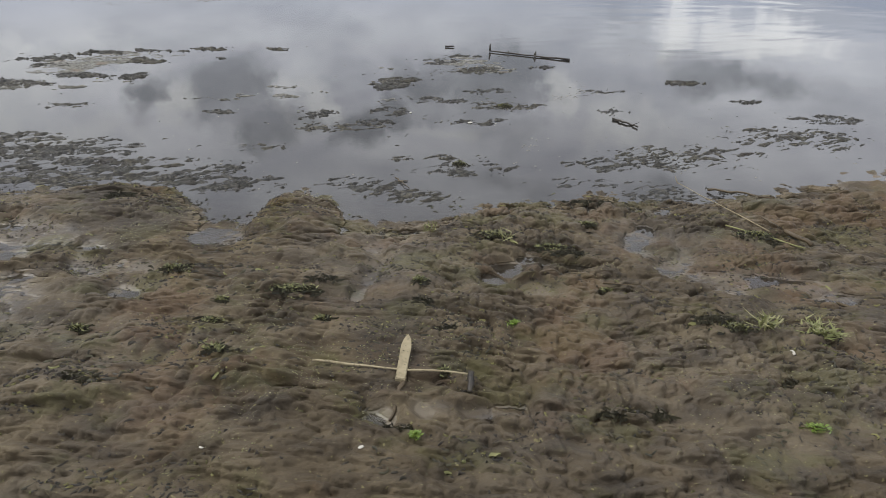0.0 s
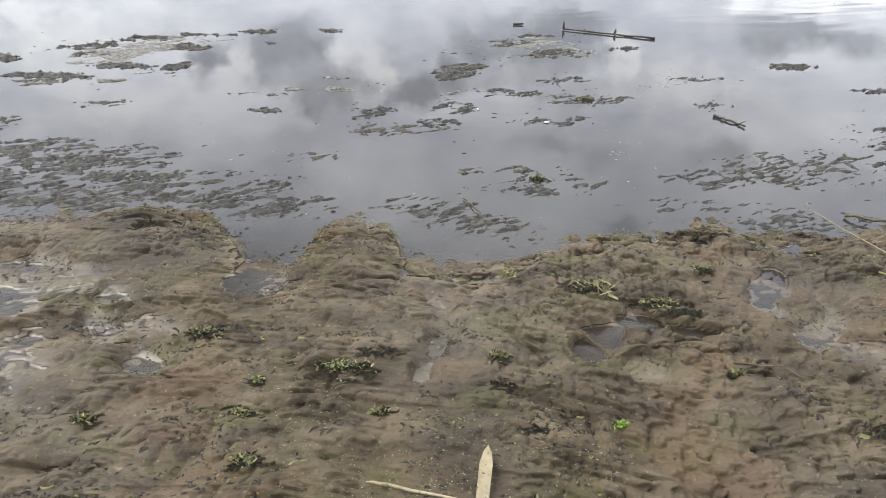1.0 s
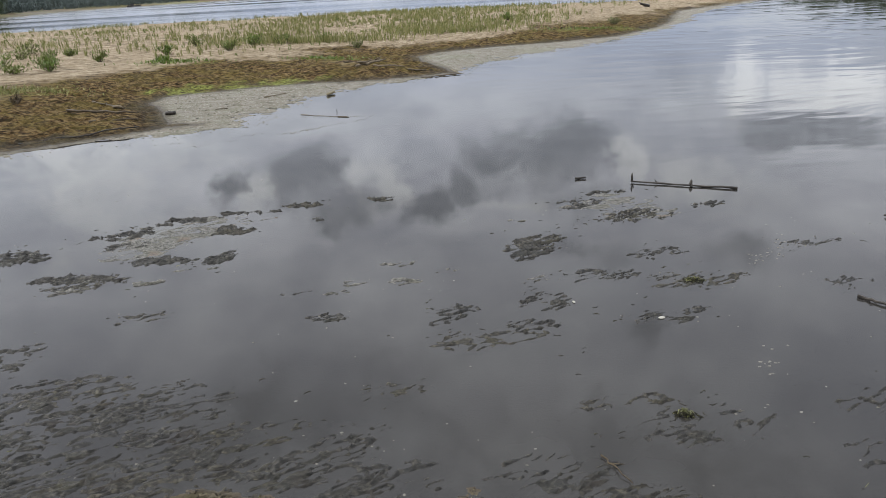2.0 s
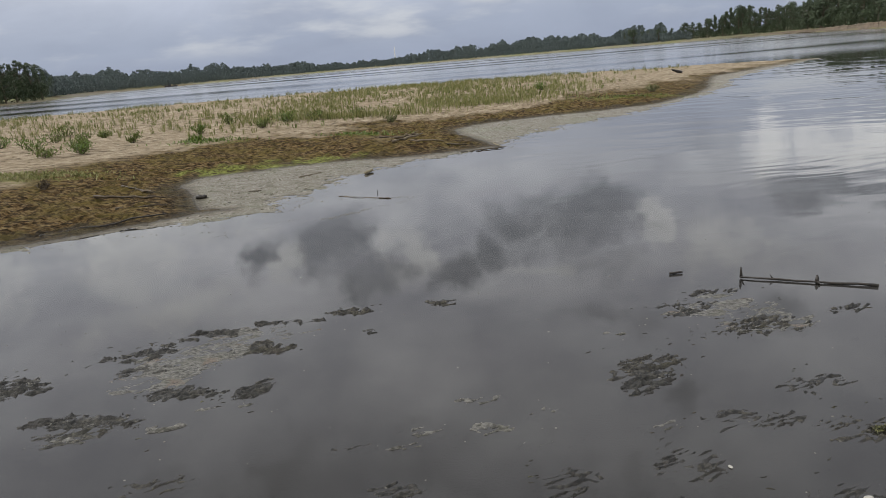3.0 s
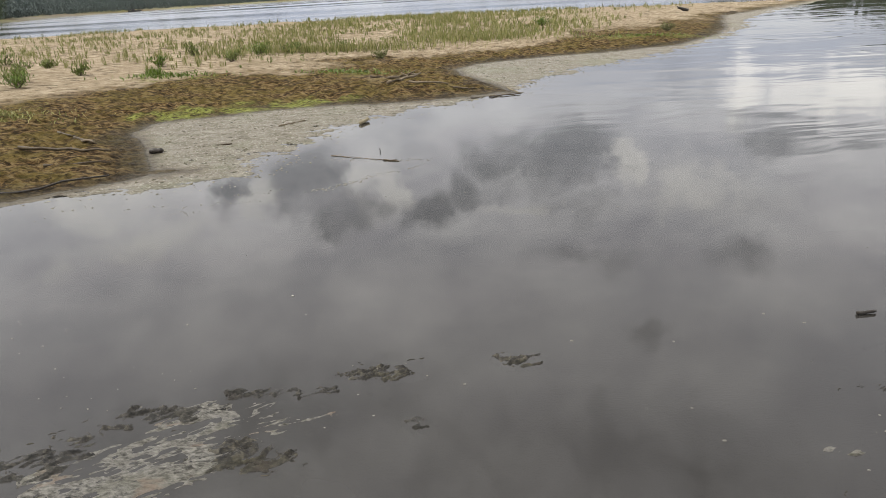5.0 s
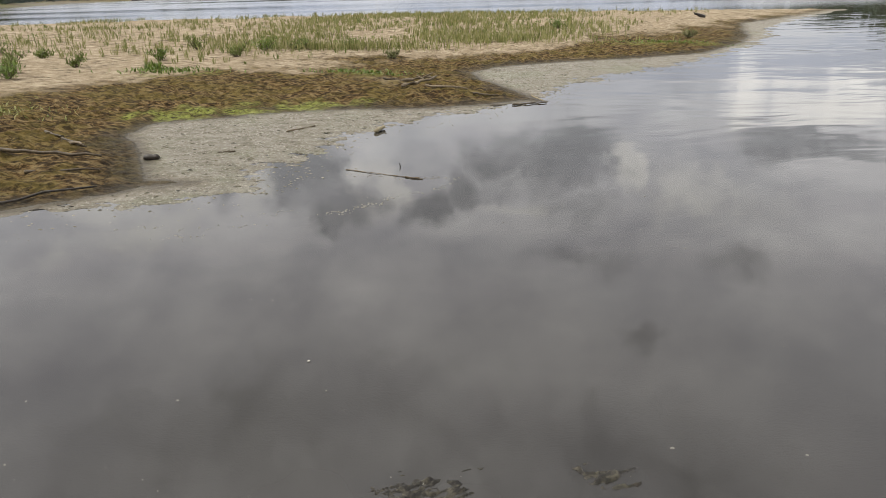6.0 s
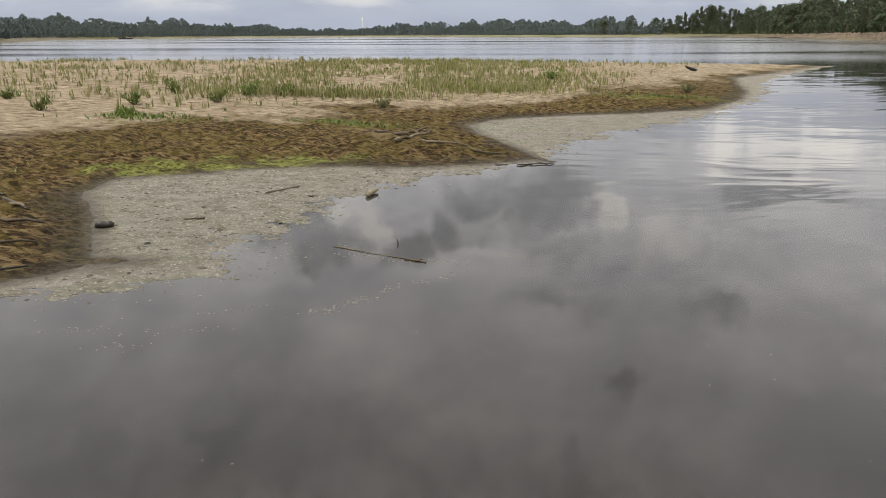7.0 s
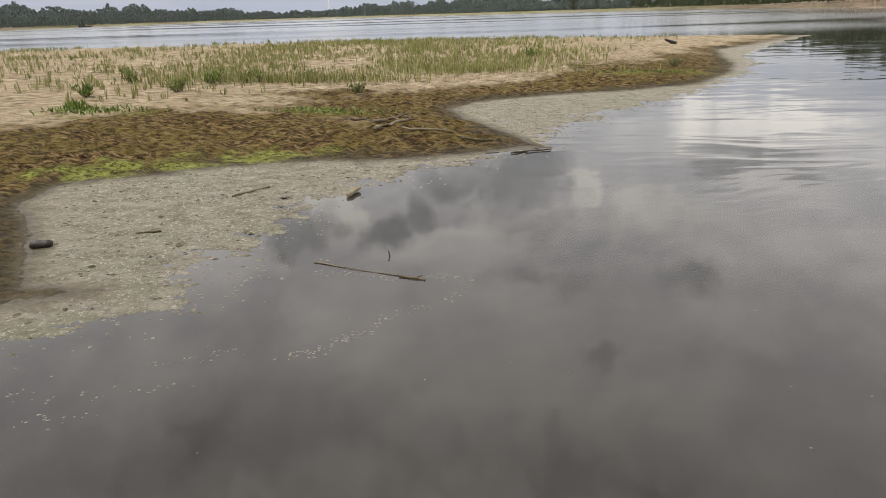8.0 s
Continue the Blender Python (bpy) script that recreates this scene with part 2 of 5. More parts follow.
def water_material():
    m, add = material("river_water")
    p = place(add)
    sep = add("ShaderNodeSeparateXYZ", {0: p})
    east, north = sep.outputs[0], sep.outputs[1]
    # wind ripples: crests slanting up to the right near by, lying across further out
    bend = add("ShaderNodeVectorMath", {0: p, 1: add("ShaderNodeCombineXYZ", {0: 0.0, 1: mth(add, "MULTIPLY", tex(add, place(add, 0.35, 0.35, 1), 1.0, 2), 1.6), 2: 0.0}).outputs[0]}, operation="ADD").outputs[0]
    slant = add("ShaderNodeMapping", {0: bend, 2: (0, 0, radians(-22)), 3: (1.0, 1.0, 1.0)}).outputs[0]
    near_waves = add("ShaderNodeTexNoise", {"Vector": add("ShaderNodeVectorMath", {0: slant, 1: (0.75, 3.3, 1.0)}, operation="MULTIPLY").outputs[0], "Scale": 1.0, "Detail": 1.5, "Roughness": 0.4}).outputs[0]
    far_waves = add("ShaderNodeTexNoise", {"Vector": add("ShaderNodeVectorMath", {0: bend, 1: (0.75, 2.9, 1.0)}, operation="MULTIPLY").outputs[0], "Scale": 1.0, "Detail": 1.5, "Roughness": 0.4}).outputs[0]
    out = span(add, north, 11.0, 16.0)
    waves = mth(add, "ADD", mth(add, "MULTIPLY", near_waves, mth(add, "SUBTRACT", 1.0, out)), mth(add, "MULTIPLY", far_waves, mth(add, "MULTIPLY", out, 1.3)))
    # they die out towards the still bay
    line = mth(add, "ADD", east, mth(add, "MULTIPLY", north, 0.32))
    open_water = mth(add, "MULTIPLY", span(add, line, 2.0, 6.5), span(add, north, 6.6, 9.0))
    gusts = span(add, tex(add, place(add, 0.28, 0.5, 1, 20), 1.0, 2), 0.38, 0.62, 0.08, 1.0)
    calm = tex(add, place(add, 0.006, 0.03, 1), 1.0, 3, 0.6)
    river = span(add, north, 40.0, 60.0)
    near_side = span(add, north, 50.0, 36.0)
    amount = mth(add, "MULTIPLY", mth(add, "MULTIPLY", open_water, near_side), gusts)
    height = mth(add, "MULTIPLY", waves, mth(add, "ADD", mth(add, "MULTIPLY", amount, 0.0075), 0.00012))
    chop = mth(add, "MULTIPLY", tex(add, place(add, 0.7, 1.6, 1), 3.0, 2), mth(add, "MULTIPLY", river, span(add, calm, 0.38, 0.6, 0.25, 1.0)))
    height = mth(add, "ADD", height, mth(add, "MULTIPLY", chop, 0.00003))
    bump = add("ShaderNodeBump", {"Height": height, "Strength": 1.0, "Distance": 1.0}).outputs[0]
    silt = ramp(add, tex(add, p, 0.5, 4), [(0.4, (0.021, 0.0197, 0.018)), (0.6, (0.029, 0.0275, 0.025))])
    murk = add("ShaderNodeBsdfDiffuse", {0: silt})
    clear = add("ShaderNodeBsdfTransparent", {0: (0.72, 0.69, 0.62, 1)})
    body = add("ShaderNodeMixShader", {0: span(add, north, 2.5, 3.3, 0.35, 0.95), 1: clear.outputs[0], 2: murk.outputs[0]})
    rough = mth(add, "ADD", mth(add, "MULTIPLY", river, span(add, calm, 0.34, 0.52, 0.03, 0.12)), 0.012)
    gloss = add("ShaderNodeBsdfGlossy", {"Color": (1, 1, 1, 1), "Roughness": rough, "Normal": bump})
    fres = add("ShaderNodeFresnel", {"IOR": 1.34, "Normal": bump})
    out = add("ShaderNodeMixShader", {0: fres.outputs[0], 1: body.outputs[0], 2: gloss.outputs[0]})
    add("ShaderNodeOutputMaterial", {0: out.outputs[0]})
    return m


def bark_material(name, lo, hi, rough=0.7, scale=14.0):
    m, add = material(name)
    p = place(add, 1, 1, 1)
    grain = tex(add, p, scale, 6, 0.7, 0.6)
    spots = tex(add, p, scale * 5, 3)
    c = ramp(add, grain, [(0.3, lo), (0.7, hi)])
    c = mixc(add, span(add, spots, 0.58, 0.72), c, tuple(v * 0.45 for v in lo))
    finish(add, c, rough, mth(add, "ADD", grain, mth(add, "MULTIPLY", spots, 0.4)), 0.6, 0.01, 0.2)
    return m


def leaf_material(name, a, b, c=None, scale=3.0, rough=0.6):
    m, add = material(name)
    r = add("ShaderNodeNewGeometry").outputs["Random Per Island"]
    o = add("ShaderNodeObjectInfo").outputs["Random"]
    col = ramp(add, r, [(0.0, a), (0.6, b), (1.0, c or b)])
    col = mixc(add, mth(add, "MULTIPLY", tex(add, place(add), scale, 3), 0.5), col, tuple(v * 0.5 for v in a))
    col = mixc(add, mth(add, "MULTIPLY", o, 0.35), col, tuple(v * 1.3 for v in a))
    finish(add, col, rough, spec=0.3)
    return m


GROUND, WATER = ground_material(), water_material()
PALE_WOOD = bark_material("bleached_wood", (0.12, 0.10, 0.06), (0.23, 0.195, 0.125))
GREY_WOOD = bark_material("grey_driftwood", (0.06, 0.046, 0.03), (0.17, 0.135, 0.09))
BLACK_WOOD = bark_material("waterlogged_wood", (0.010, 0.009, 0.008), (0.045, 0.038, 0.03), 0.35)
ROOT = bark_material("dark_root", (0.025, 0.018, 0.01), (0.08, 0.06, 0.035), 0.5)
WEED_DARK = leaf_material("dark_algae", (0.012, 0.011, 0.006), (0.028, 0.025, 0.013), (0.055, 0.05, 0.025), 30, 0.6)
WEED_GREEN = leaf_material("green_algae", (0.035, 0.036, 0.012), (0.085, 0.088, 0.026), (0.20, 0.195, 0.075), 30, 0.5)
LEAF_BRIGHT = leaf_material("bright_leaf", (0.065, 0.10, 0.014), (0.11, 0.165, 0.022), (0.16, 0.22, 0.035), 30, 0.4)
STRAW = leaf_material("wilted_grass", (0.10, 0.11, 0.036), (0.17, 0.165, 0.07), (0.24, 0.222, 0.125), 20)
REED = leaf_material("beach_grass", (0.12, 0.13, 0.035), (0.23, 0.225, 0.075), (0.34, 0.30, 0.15), 2)
BUSH = leaf_material("willow_leaf", (0.07, 0.09, 0.014), (0.12, 0.15, 0.03), (0.17, 0.2, 0.05), 2)
TREE_LEAF = leaf_material("poplar_leaf", (0.034, 0.050, 0.024), (0.055, 0.076, 0.034), (0.08, 0.10, 0.045), 0.3)
# pale blue-grey of distant haze is put into this leaf colour
HAZY_LEAF = leaf_material("haze_tinted_leaf", (0.07, 0.088, 0.085), (0.095, 0.12, 0.112), (0.125, 0.15, 0.13), 0.05)
TRUNK = bark_material("tree_bark", (0.05, 0.04, 0.03), (0.14, 0.11, 0.08), 0.9, 3)
SHELL = bark_material("pale_shell", (0.25, 0.24, 0.2), (0.4, 0.38, 0.34), 0.5, 40)
FOAM = leaf_material("foam_fleck", (0.09, 0.084, 0.07), (0.14, 0.135, 0.115), (0.20, 0.19, 0.165), 20)
FLECK = leaf_material("algae_fleck", (0.03, 0.026, 0.014), (0.075, 0.068, 0.032), (0.17, 0.15, 0.085), 20)


def fold_material(name, dark, mid, pale, olive, rough):
    m, add = material(name)
    p = place(add, 1.0, 2.1, 1.0, -25)
    c = ramp(add, tex(add, p, 30, 7, 0.74), [(0.40, dark), (0.49, mid), (0.62, pale)])
    c = mixc(add, mth(add, "MULTIPLY", span(add, tex(add, p, 2.2, 5), 0.5, 0.62), 0.35), c, olive)
    c = mixc(add, mth(add, "MULTIPLY", span(add, tex(add, p, 3.0, 5, 0.6, 0.5), 0.56, 0.66), 0.5), c, tuple(v * k for v, k in zip(mid, (1.6, 1.15, 0.95))))
    c = mixc(add, span(add, tex(add, p, 70, 2), 0.68, 0.73), c, tuple(v * 2.2 for v in olive))
    finish(add, c, ramp(add, tex(add, p, 6, 4), [(0.4, (rough, rough, rough)), (0.6, (rough * 1.8, rough * 1.8, rough * 1.8))]), tex(add, p, 45, 6, 0.72), 1.0, 0.012, 0.4)
    return m


# dark algae; its pale and near-black tones also paint ridge highlights and crevice shade
MAT = fold_material("wrinkled_algae", (0.003, 0.003, 0.002), (0.009, 0.008, 0.006), (0.068, 0.062, 0.049), (0.018, 0.017, 0.010), 0.42)
MAT_OLIVE = fold_material("olive_wrinkled_algae", (0.004, 0.003, 0.002), (0.013, 0.011, 0.007), (0.075, 0.067, 0.046), (0.026, 0.024, 0.011), 0.42)
BLEACHED = fold_material("bleached_algae", (0.02, 0.019, 0.015), (0.085, 0.081, 0.07), (0.17, 0.163, 0.143), (0.085, 0.083, 0.06), 0.6)
ROOT_THREAD = leaf_material("brown_algae", (0.014, 0.011, 0.006), (0.03, 0.024, 0.013), (0.06, 0.048, 0.026), 30, 0.5)
SCRAP = leaf_material("rotten_scrap", (0.008, 0.006, 0.004), (0.018, 0.014, 0.009), (0.035, 0.028, 0.017), 30, 0.6)
OLIVE_SCRAP = leaf_material("olive_scrap", (0.04, 0.038, 0.012), (0.075, 0.07, 0.02), (0.14, 0.13, 0.045), 30, 0.6)
SCUM_BIT = leaf_material("scum_bit", (0.10, 0.092, 0.07), (0.16, 0.148, 0.115), (0.24, 0.222, 0.18), 20, 0.7)
DUCKWEED = leaf_material("duckweed", (0.10, 0.10, 0.045), (0.17, 0.165, 0.08), (0.26, 0.25, 0.16), 30)
BLUFF = bark_material("eroded_sand_bluff", (0.04, 0.038, 0.024), (0.19, 0.14, 0.10), 0.95, 0.22)
PAINT_WHITE = bark_material("white_mast_paint", (0.62, 0.62, 0.63), (0.8, 0.8, 0.8), 0.6, 0.4)
HULL = bark_material("dark_hull_paint", (0.03, 0.03, 0.035), (0.07, 0.065, 0.06), 0.5, 2)


# ---- ground sheet ----
TABLE = np.random.RandomState(7).rand(256, 256)


def value_noise(x, y, seed=0):
    xi, yi = np.floor(x).astype(int), np.floor(y).astype(int)
    fx, fy = x - xi, y - yi
    fx, fy = fx * fx * (3 - 2 * fx), fy * fy * (3 - 2 * fy)
    a, b = (xi + seed * 37) % 256, (yi + seed * 91) % 256
    a1, b1 = (a + 1) % 256, (b + 1) % 256
    top = TABLE[a, b] * (1 - fx) + TABLE[a1, b] * fx
    low = TABLE[a, b1] * (1 - fx) + TABLE[a1, b1] * fx
    return top * (1 - fy) + low * fy - 0.5


def fbm(x, y, octaves=4, seed=0, gain=0.5):
    total, amp = 0.0, 1.0
    for i in range(octaves):
        total = total + amp * value_noise(x, y, seed + i)
        x, y, amp = x * 2.03 + 5.1, y * 2.03 + 1.7, amp * gain
    return total


def ridges(x, y, octaves=3, seed=0):
    total, amp = 0.0, 1.0
    for i in range(octaves):
        total = total + amp * (1 - 4 * np.abs(value_noise(x, y, seed + i)))
        x, y, amp = x * 2.1 + 3.3, y * 2.1 + 8.1, amp * 0.55
    return total


def ease(v, a, b):
    t = np.clip((v - a) / (b - a), 0, 1)
    return t * t * (3 - 2 * t)


def distance_to(x, y, line):
    best = np.full(x.shape, 1e9)
    for (ax, ay), (bx, by) in zip(line, line[1:]):
        dx, dy = bx - ax, by - ay
        t = np.clip(((x - ax) * dx + (y - ay) * dy) / (dx * dx + dy * dy), 0, 1)
        best = np.minimum(best, (x - ax - t * dx) ** 2 + (y - ay - t * dy) ** 2)
    return np.sqrt(best)


def inside(x, y, ring):
    odd = np.zeros(x.shape, bool)
    for (ax, ay), (bx, by) in zip(ring, ring[1:] + ring[:1]):
        if ay != by:
            odd ^= ((ay > y) != (by > y)) & (x < (bx - ax) * (y - ay) / (by - ay) + ax)
    return odd


def patches(x, y, rows, warp=0.25, seed=3):
    """The strongest of some soft patches: centre, half-width and half-height of each."""
    wx, wy = warp * fbm(x * 4, y * 4, 3, seed), warp * fbm(x * 4 + 9, y * 4, 3, seed + 5)
    total = np.zeros(x.shape)
    for cx, cy, rx, ry in rows:
        d = np.hypot((x - cx) / rx + wx / max(rx, 0.2), (y - cy) / ry + wy / max(ry, 0.2))
        total = np.maximum(total, ease(d, 1.35, 0.55))
    return total


# the sand bar: its water's edge, the outline of the scum before it, its back
BAR_EDGE = [(-60, 2), (-20, 6.2), (-10, 8.5), (-6.9, 9.5), (-6.3, 9.9), (-5.75, 10.4), (-5.2, 10.85), (-4.72, 11.1), (-5.25, 11.3), (-5.8, 12.15), (-6.65, 13.55), (-6.75, 14.2), (-5.5, 14.8), (-4.1, 15.2),
            (-2.93, 15.1), (-2.1, 15.4), (-1.05, 15.8), (-1.3, 16.65), (-2.0, 18.5), (-2.2, 19.7), (-1.84, 20.6), (-0.2, 21.4), (1.8, 22.0), (3.3, 22.7), (5.0, 25.1), (6.3, 27.9), (7.3, 31.6), (8.4, 34.9), (11.8, 39.0), (17.2, 45.9)]
SCUM_EDGE = [(-60, 1.4), (-20, 5.6), (-10, 8.0), (-6.8, 9.25), (-5.8, 9.9), (-5.34, 10.06), (-4.8, 10.13), (-3.9, 10.65), (-3.85, 11.1), (-3.75, 12.2), (-3.5, 12.9), (-2.98, 13.9), (-2.1, 14.7), (-1.1, 15.5), (-0.53, 17.1),
             (0.5, 18.5), (2.7, 20.7), (5.3, 24.3), (7.2, 27.9), (8.4, 31.6), (11.8, 37.2), (17.8, 45.6)]
BAR_BACK = [(17.2, 45.9), (12, 45.2), (6, 44.8), (-2, 44.0), (-12, 43.5), (-24, 42), (-40, 40), (-70, 34)]
# the wet shore that the walk starts from
SHORE = [(-9, 3.9), (-4, 3.3), (-2.6, 2.9), (-2.15, 2.93), (-1.88, 3.03), (-1.48, 3.14), (-1.13, 3.0), (-1.0, 2.82), (-0.88, 2.58), (-0.70, 2.60), (-0.66, 2.86), (-0.58, 3.06), (-0.33, 3.06), (-0.22, 2.74), (-0.02, 2.68), (0.22, 2.75), (0.47, 2.91), (0.73, 2.98), (0.99, 3.0), (1.13, 3.16), (1.28, 3.12), (1.48, 3.02), (1.93, 3.1), (2.6, 3.4), (3.5, 3.9), (9, 4.6)]
# sunken places: centre, half-width, half-depth; the first hold open water, the others a film of it
POOLS = [(0.66, 2.375, 0.10, 0.055), (0.56, 2.28, 0.08, 0.07), (0.48, 2.17, 0.07, 0.06), (0.86, 2.33, 0.09, 0.03), (-0.26, 1.44, 0.06, 0.035)]
FILMS = [(-1.36, 2.36, 0.14, 0.07), (-1.22, 2.22, 0.2, 0.10), (-1.08, 2.07, 0.08, 0.08), (-0.09, 2.44, 0.06, 0.08), (-0.07, 2.24, 0.06, 0.12), (-0.05, 2.05, 0.06, 0.07), (-0.85, 2.45, 0.2, 0.10), (1.22, 2.88, 0.1, 0.09), (1.29, 2.66, 0.08, 0.16),
         (1.38, 2.38, 0.12, 0.18), (0.6, 2.08, 0.12, 0.06), (0.25, 1.31, 0.1, 0.06), (0.42, 1.30, 0.10, 0.05), (-0.02, 1.3, 0.12, 0.06), (-1.55, 1.75, 0.35, 0.35), (-1.75, 2.4, 0.25, 0.2), (1.75, 2.2, 0.3, 0.12)]
HUMPS = [(-0.47, 2.88, 0.17, 0.2), (-0.42, 2.42, 0.24, 0.14), (-1.6, 2.8, 0.4, 0.22), (-1.0, 2.25, 0.12, 0.06), (0.35, 2.5, 0.26, 0.16), (0.78, 2.66, 0.34, 0.16), (1.8, 2.75, 0.35, 0.2), (-0.40, 2.10, 0.28, 0.08), (0.15, 2.25, 0.12, 0.22), (0.8, 2.1, 0.2, 0.12), (1.5, 1.85, 0.4, 0.14), (0.18, 1.31, 0.11, 0.05), (2.4, 3.1, 0.5, 0.2), (1.1, 1.4, 0.4, 0.12), (-0.7, 1.4, 0.4, 0.12)]
WEED_NEAR = [(-1.7, 3.22, 0.4, 0.14), (-1.3, 3.27, 0.2, 0.1), (1.55, 3.28, 0.3, 0.12), (-2.4, 3.85, 0.35, 0.12), (-2.25, 3.4, 0.55, 0.3), (-1.95, 3.7, 0.25, 0.16), (-1.45, 3.5, 0.2, 0.09), (-1.0, 3.57, 0.13, 0.08), (-1.15, 3.4, 0.25, 0.08), (-0.93, 3.85, 0.16, 0.05), (-1.0, 3.2, 0.2, 0.12), (-0.78, 3.22, 0.16, 0.1),
             (0.17, 3.74, 0.16, 0.06), (0.42, 3.55, 0.25, 0.1), (-0.2, 3.28, 0.2, 0.11), (0.05, 3.1, 0.2, 0.08), (1.1, 3.38, 0.16, 0.08), (1.3, 3.7, 0.2, 0.1), (1.9, 3.9, 0.4, 0.2), (-2.9, 3.5, 0.6, 0.35), (-3.6, 4.1, 0.5, 0.25)]
WEED_MID = [(-0.1, 5.72, 0.2, 0.12), (0.25, 5.12, 0.22, 0.09), (0.67, 5.45, 0.14, 0.08), (0.8, 5.02, 0.24, 0.1), (0.55, 4.55, 0.18, 0.07), (-0.14, 4.75, 0.16, 0.1), (-0.48, 4.33, 0.28, 0.09), (-0.65, 4.6, 0.12, 0.1), (-0.22, 4.46, 0.16, 0.06),
            (-2.55, 4.65, 0.16, 0.06), (-1.4, 4.6, 0.12, 0.05), (-1.62, 4.95, 0.1, 0.03), (-3.2, 5.2, 0.25, 0.12), (1.65, 4.92, 0.12, 0.06), (1.75, 5.6, 0.16, 0.07), (2.9, 4.4, 0.4, 0.2), (3.4, 4.9, 0.3, 0.12)]
WEED_FAR = [(0.6, 6.9, 0.16, 0.06), (0.62, 6.25, 0.26, 0.12), (0.35, 6.6, 0.2, 0.1), (-0.15, 5.6, 0.12, 0.16), (-0.06, 5.78, 0.14, 0.08), (1.3, 6.47, 0.1, 0.05), (-3.4, 6.15, 0.22, 0.07), (-3.22, 6.36, 0.18, 0.06), (-2.98, 6.52, 0.2, 0.06), (-2.5, 6.66, 0.25, 0.05),
            (-2.1, 6.82, 0.14, 0.05), (-3.25, 5.88, 0.22, 0.08), (-2.8, 5.58, 0.24, 0.06), (-2.6, 6.2, 0.22, 0.08), (-2.4, 5.6, 0.1, 0.1), (-3.3, 5.28, 0.25, 0.06), (-1.43, 6.93, 0.1, 0.06), (-1.86, 6.43, 0.07, 0.03), (-4.1, 5.7, 0.25, 0.12), (2.6, 6.0, 0.14, 0.07), (2.95, 5.4, 0.12, 0.05)]
WHITE_SCUM = [(-3.0, 6.1, 0.3, 0.25), (-2.7, 6.45, 0.35, 0.12), (-3.1, 5.8, 0.2, 0.15), (0.5, 6.55, 0.3, 0.14), (0.6, 6.85, 0.18, 0.06), (0.75, 6.3, 0.25, 0.12)]


def far_bank(x, y):
    """How far a place lies behind the river's other bank."""
    dx, dy = x + 2.0, y - 6.0
    az = np.degrees(np.arctan2(dx, dy))
    reach = np.interp(az, [-180, -100, -60, -38, -35.5, -33, -27, -15, -5, 0, 7, 15, 20, 24, 29, 40, 60, 100, 180], [400, 300, 200, 225, 240, 380, 500, 650, 640, 520, 430, 380, 330, 250, 190, 150, 130, 300, 400])
    return np.hypot(dx, dy) - reach + 6 * fbm(az * 0.8, az * 0, 3, 4)


def billow(x, y, seed):
    """Rounded swellings with sharp creases between them."""
    return np.clip(np.abs(3.4 * value_noise(x, y, seed)), 0, 1) ** 0.7


def silt_folds(x, y, calm):
    """Slumped, dragged folds of wet silt, leaning towards the walk."""
    a = np.radians(np.interp(x, [-1.8, -0.6, 0.2, 0.8, 1.8], [4, 9, 14, 10, 3]))
    lean = 0.035 * fbm(x * 4, y * 6, 2, 171)
    wx, wy = x + 0.06 * fbm(x * 3, y * 3, 3, 172), y + 0.05 * fbm(x * 3 + 7, y * 4, 3, 173) + lean
    u, v = np.cos(a) * wx - np.sin(a) * wy, np.sin(a) * wx + np.cos(a) * wy
    low = billow(u * 4.6, v * 7.5, 181)
    u, v = u + 0.01 * low, v + 0.016 * low
    fold = 0.022 * low + 0.025 * billow(u * 9, v * 16, 182) + 0.017 * billow(u * 20, v * 34, 183) - 0.036
    small = 0.007 * billow(u * 42, v * 70, 184) + 0.006 * fbm(u * 30, v * 50, 2, 186)
    swell = 0.02 * fbm(u * 4.5, v * 8, 3, 185)
    return fold * (1 - 0.72 * calm) + small * (1 - 0.6 * calm) + swell


def shore(x, y):
    """The near bank: height, how far inland, how much mud, and how wet."""
    shore_y = np.interp(x, [p[0] for p in SHORE], [p[1] for p in SHORE])
    s = shore_y - y + 0.12 * fbm(x * 6, y * 7, 5, 11, 0.65)
    z = np.where(s > 0, 0.003 + 0.015 * ease(s, 0, 0.25) + 0.010 * s + 0.02 * np.maximum(s - 4, 0), np.maximum(s * 0.10, -0.07 - 0.012 * np.maximum(-s, 0)))
    z = np.clip(z, -1.2, 1.5)
    mud = ease(s, -0.25, 0.1)
    close = (np.abs(x) < 5) & (y < 4.5) & (y > 0)
    pool, film, hump = (np.zeros(x.shape) for i in range(3))
    fold = np.zeros(x.shape)
    if close.any():
        cx, cy = x[close], y[close]
        pool[close], film[close], hump[close] = patches(cx, cy, POOLS, 0.3), patches(cx, cy, FILMS, 0.35, 6), patches(cx, cy, HUMPS, 0.2, 8)
        calm = np.maximum(ease(fbm(cx * 1.5, cy * 2.4, 3, 191), 0.08, 0.4) * 0.75, np.maximum(film, pool)[close])
        fold[close] = silt_folds(cx, cy, calm)
    z = z + mud * fold * (1 - 0.8 * pool) + 0.022 * hump * mud - mud * (0.045 * pool + np.maximum(film - pool, 0) * np.maximum(z - 0.001, 0))
    wet = mud * np.maximum(np.maximum(0.42 + 0.5 * fbm(x * 0.9, y * 1.3, 3, 195), 0.8 * np.maximum(film, pool)), ease(z, 0.016, 0.002))
    return z, s, mud, np.clip(wet, 0, 1), mud * fold * (1 - np.maximum(pool, film))


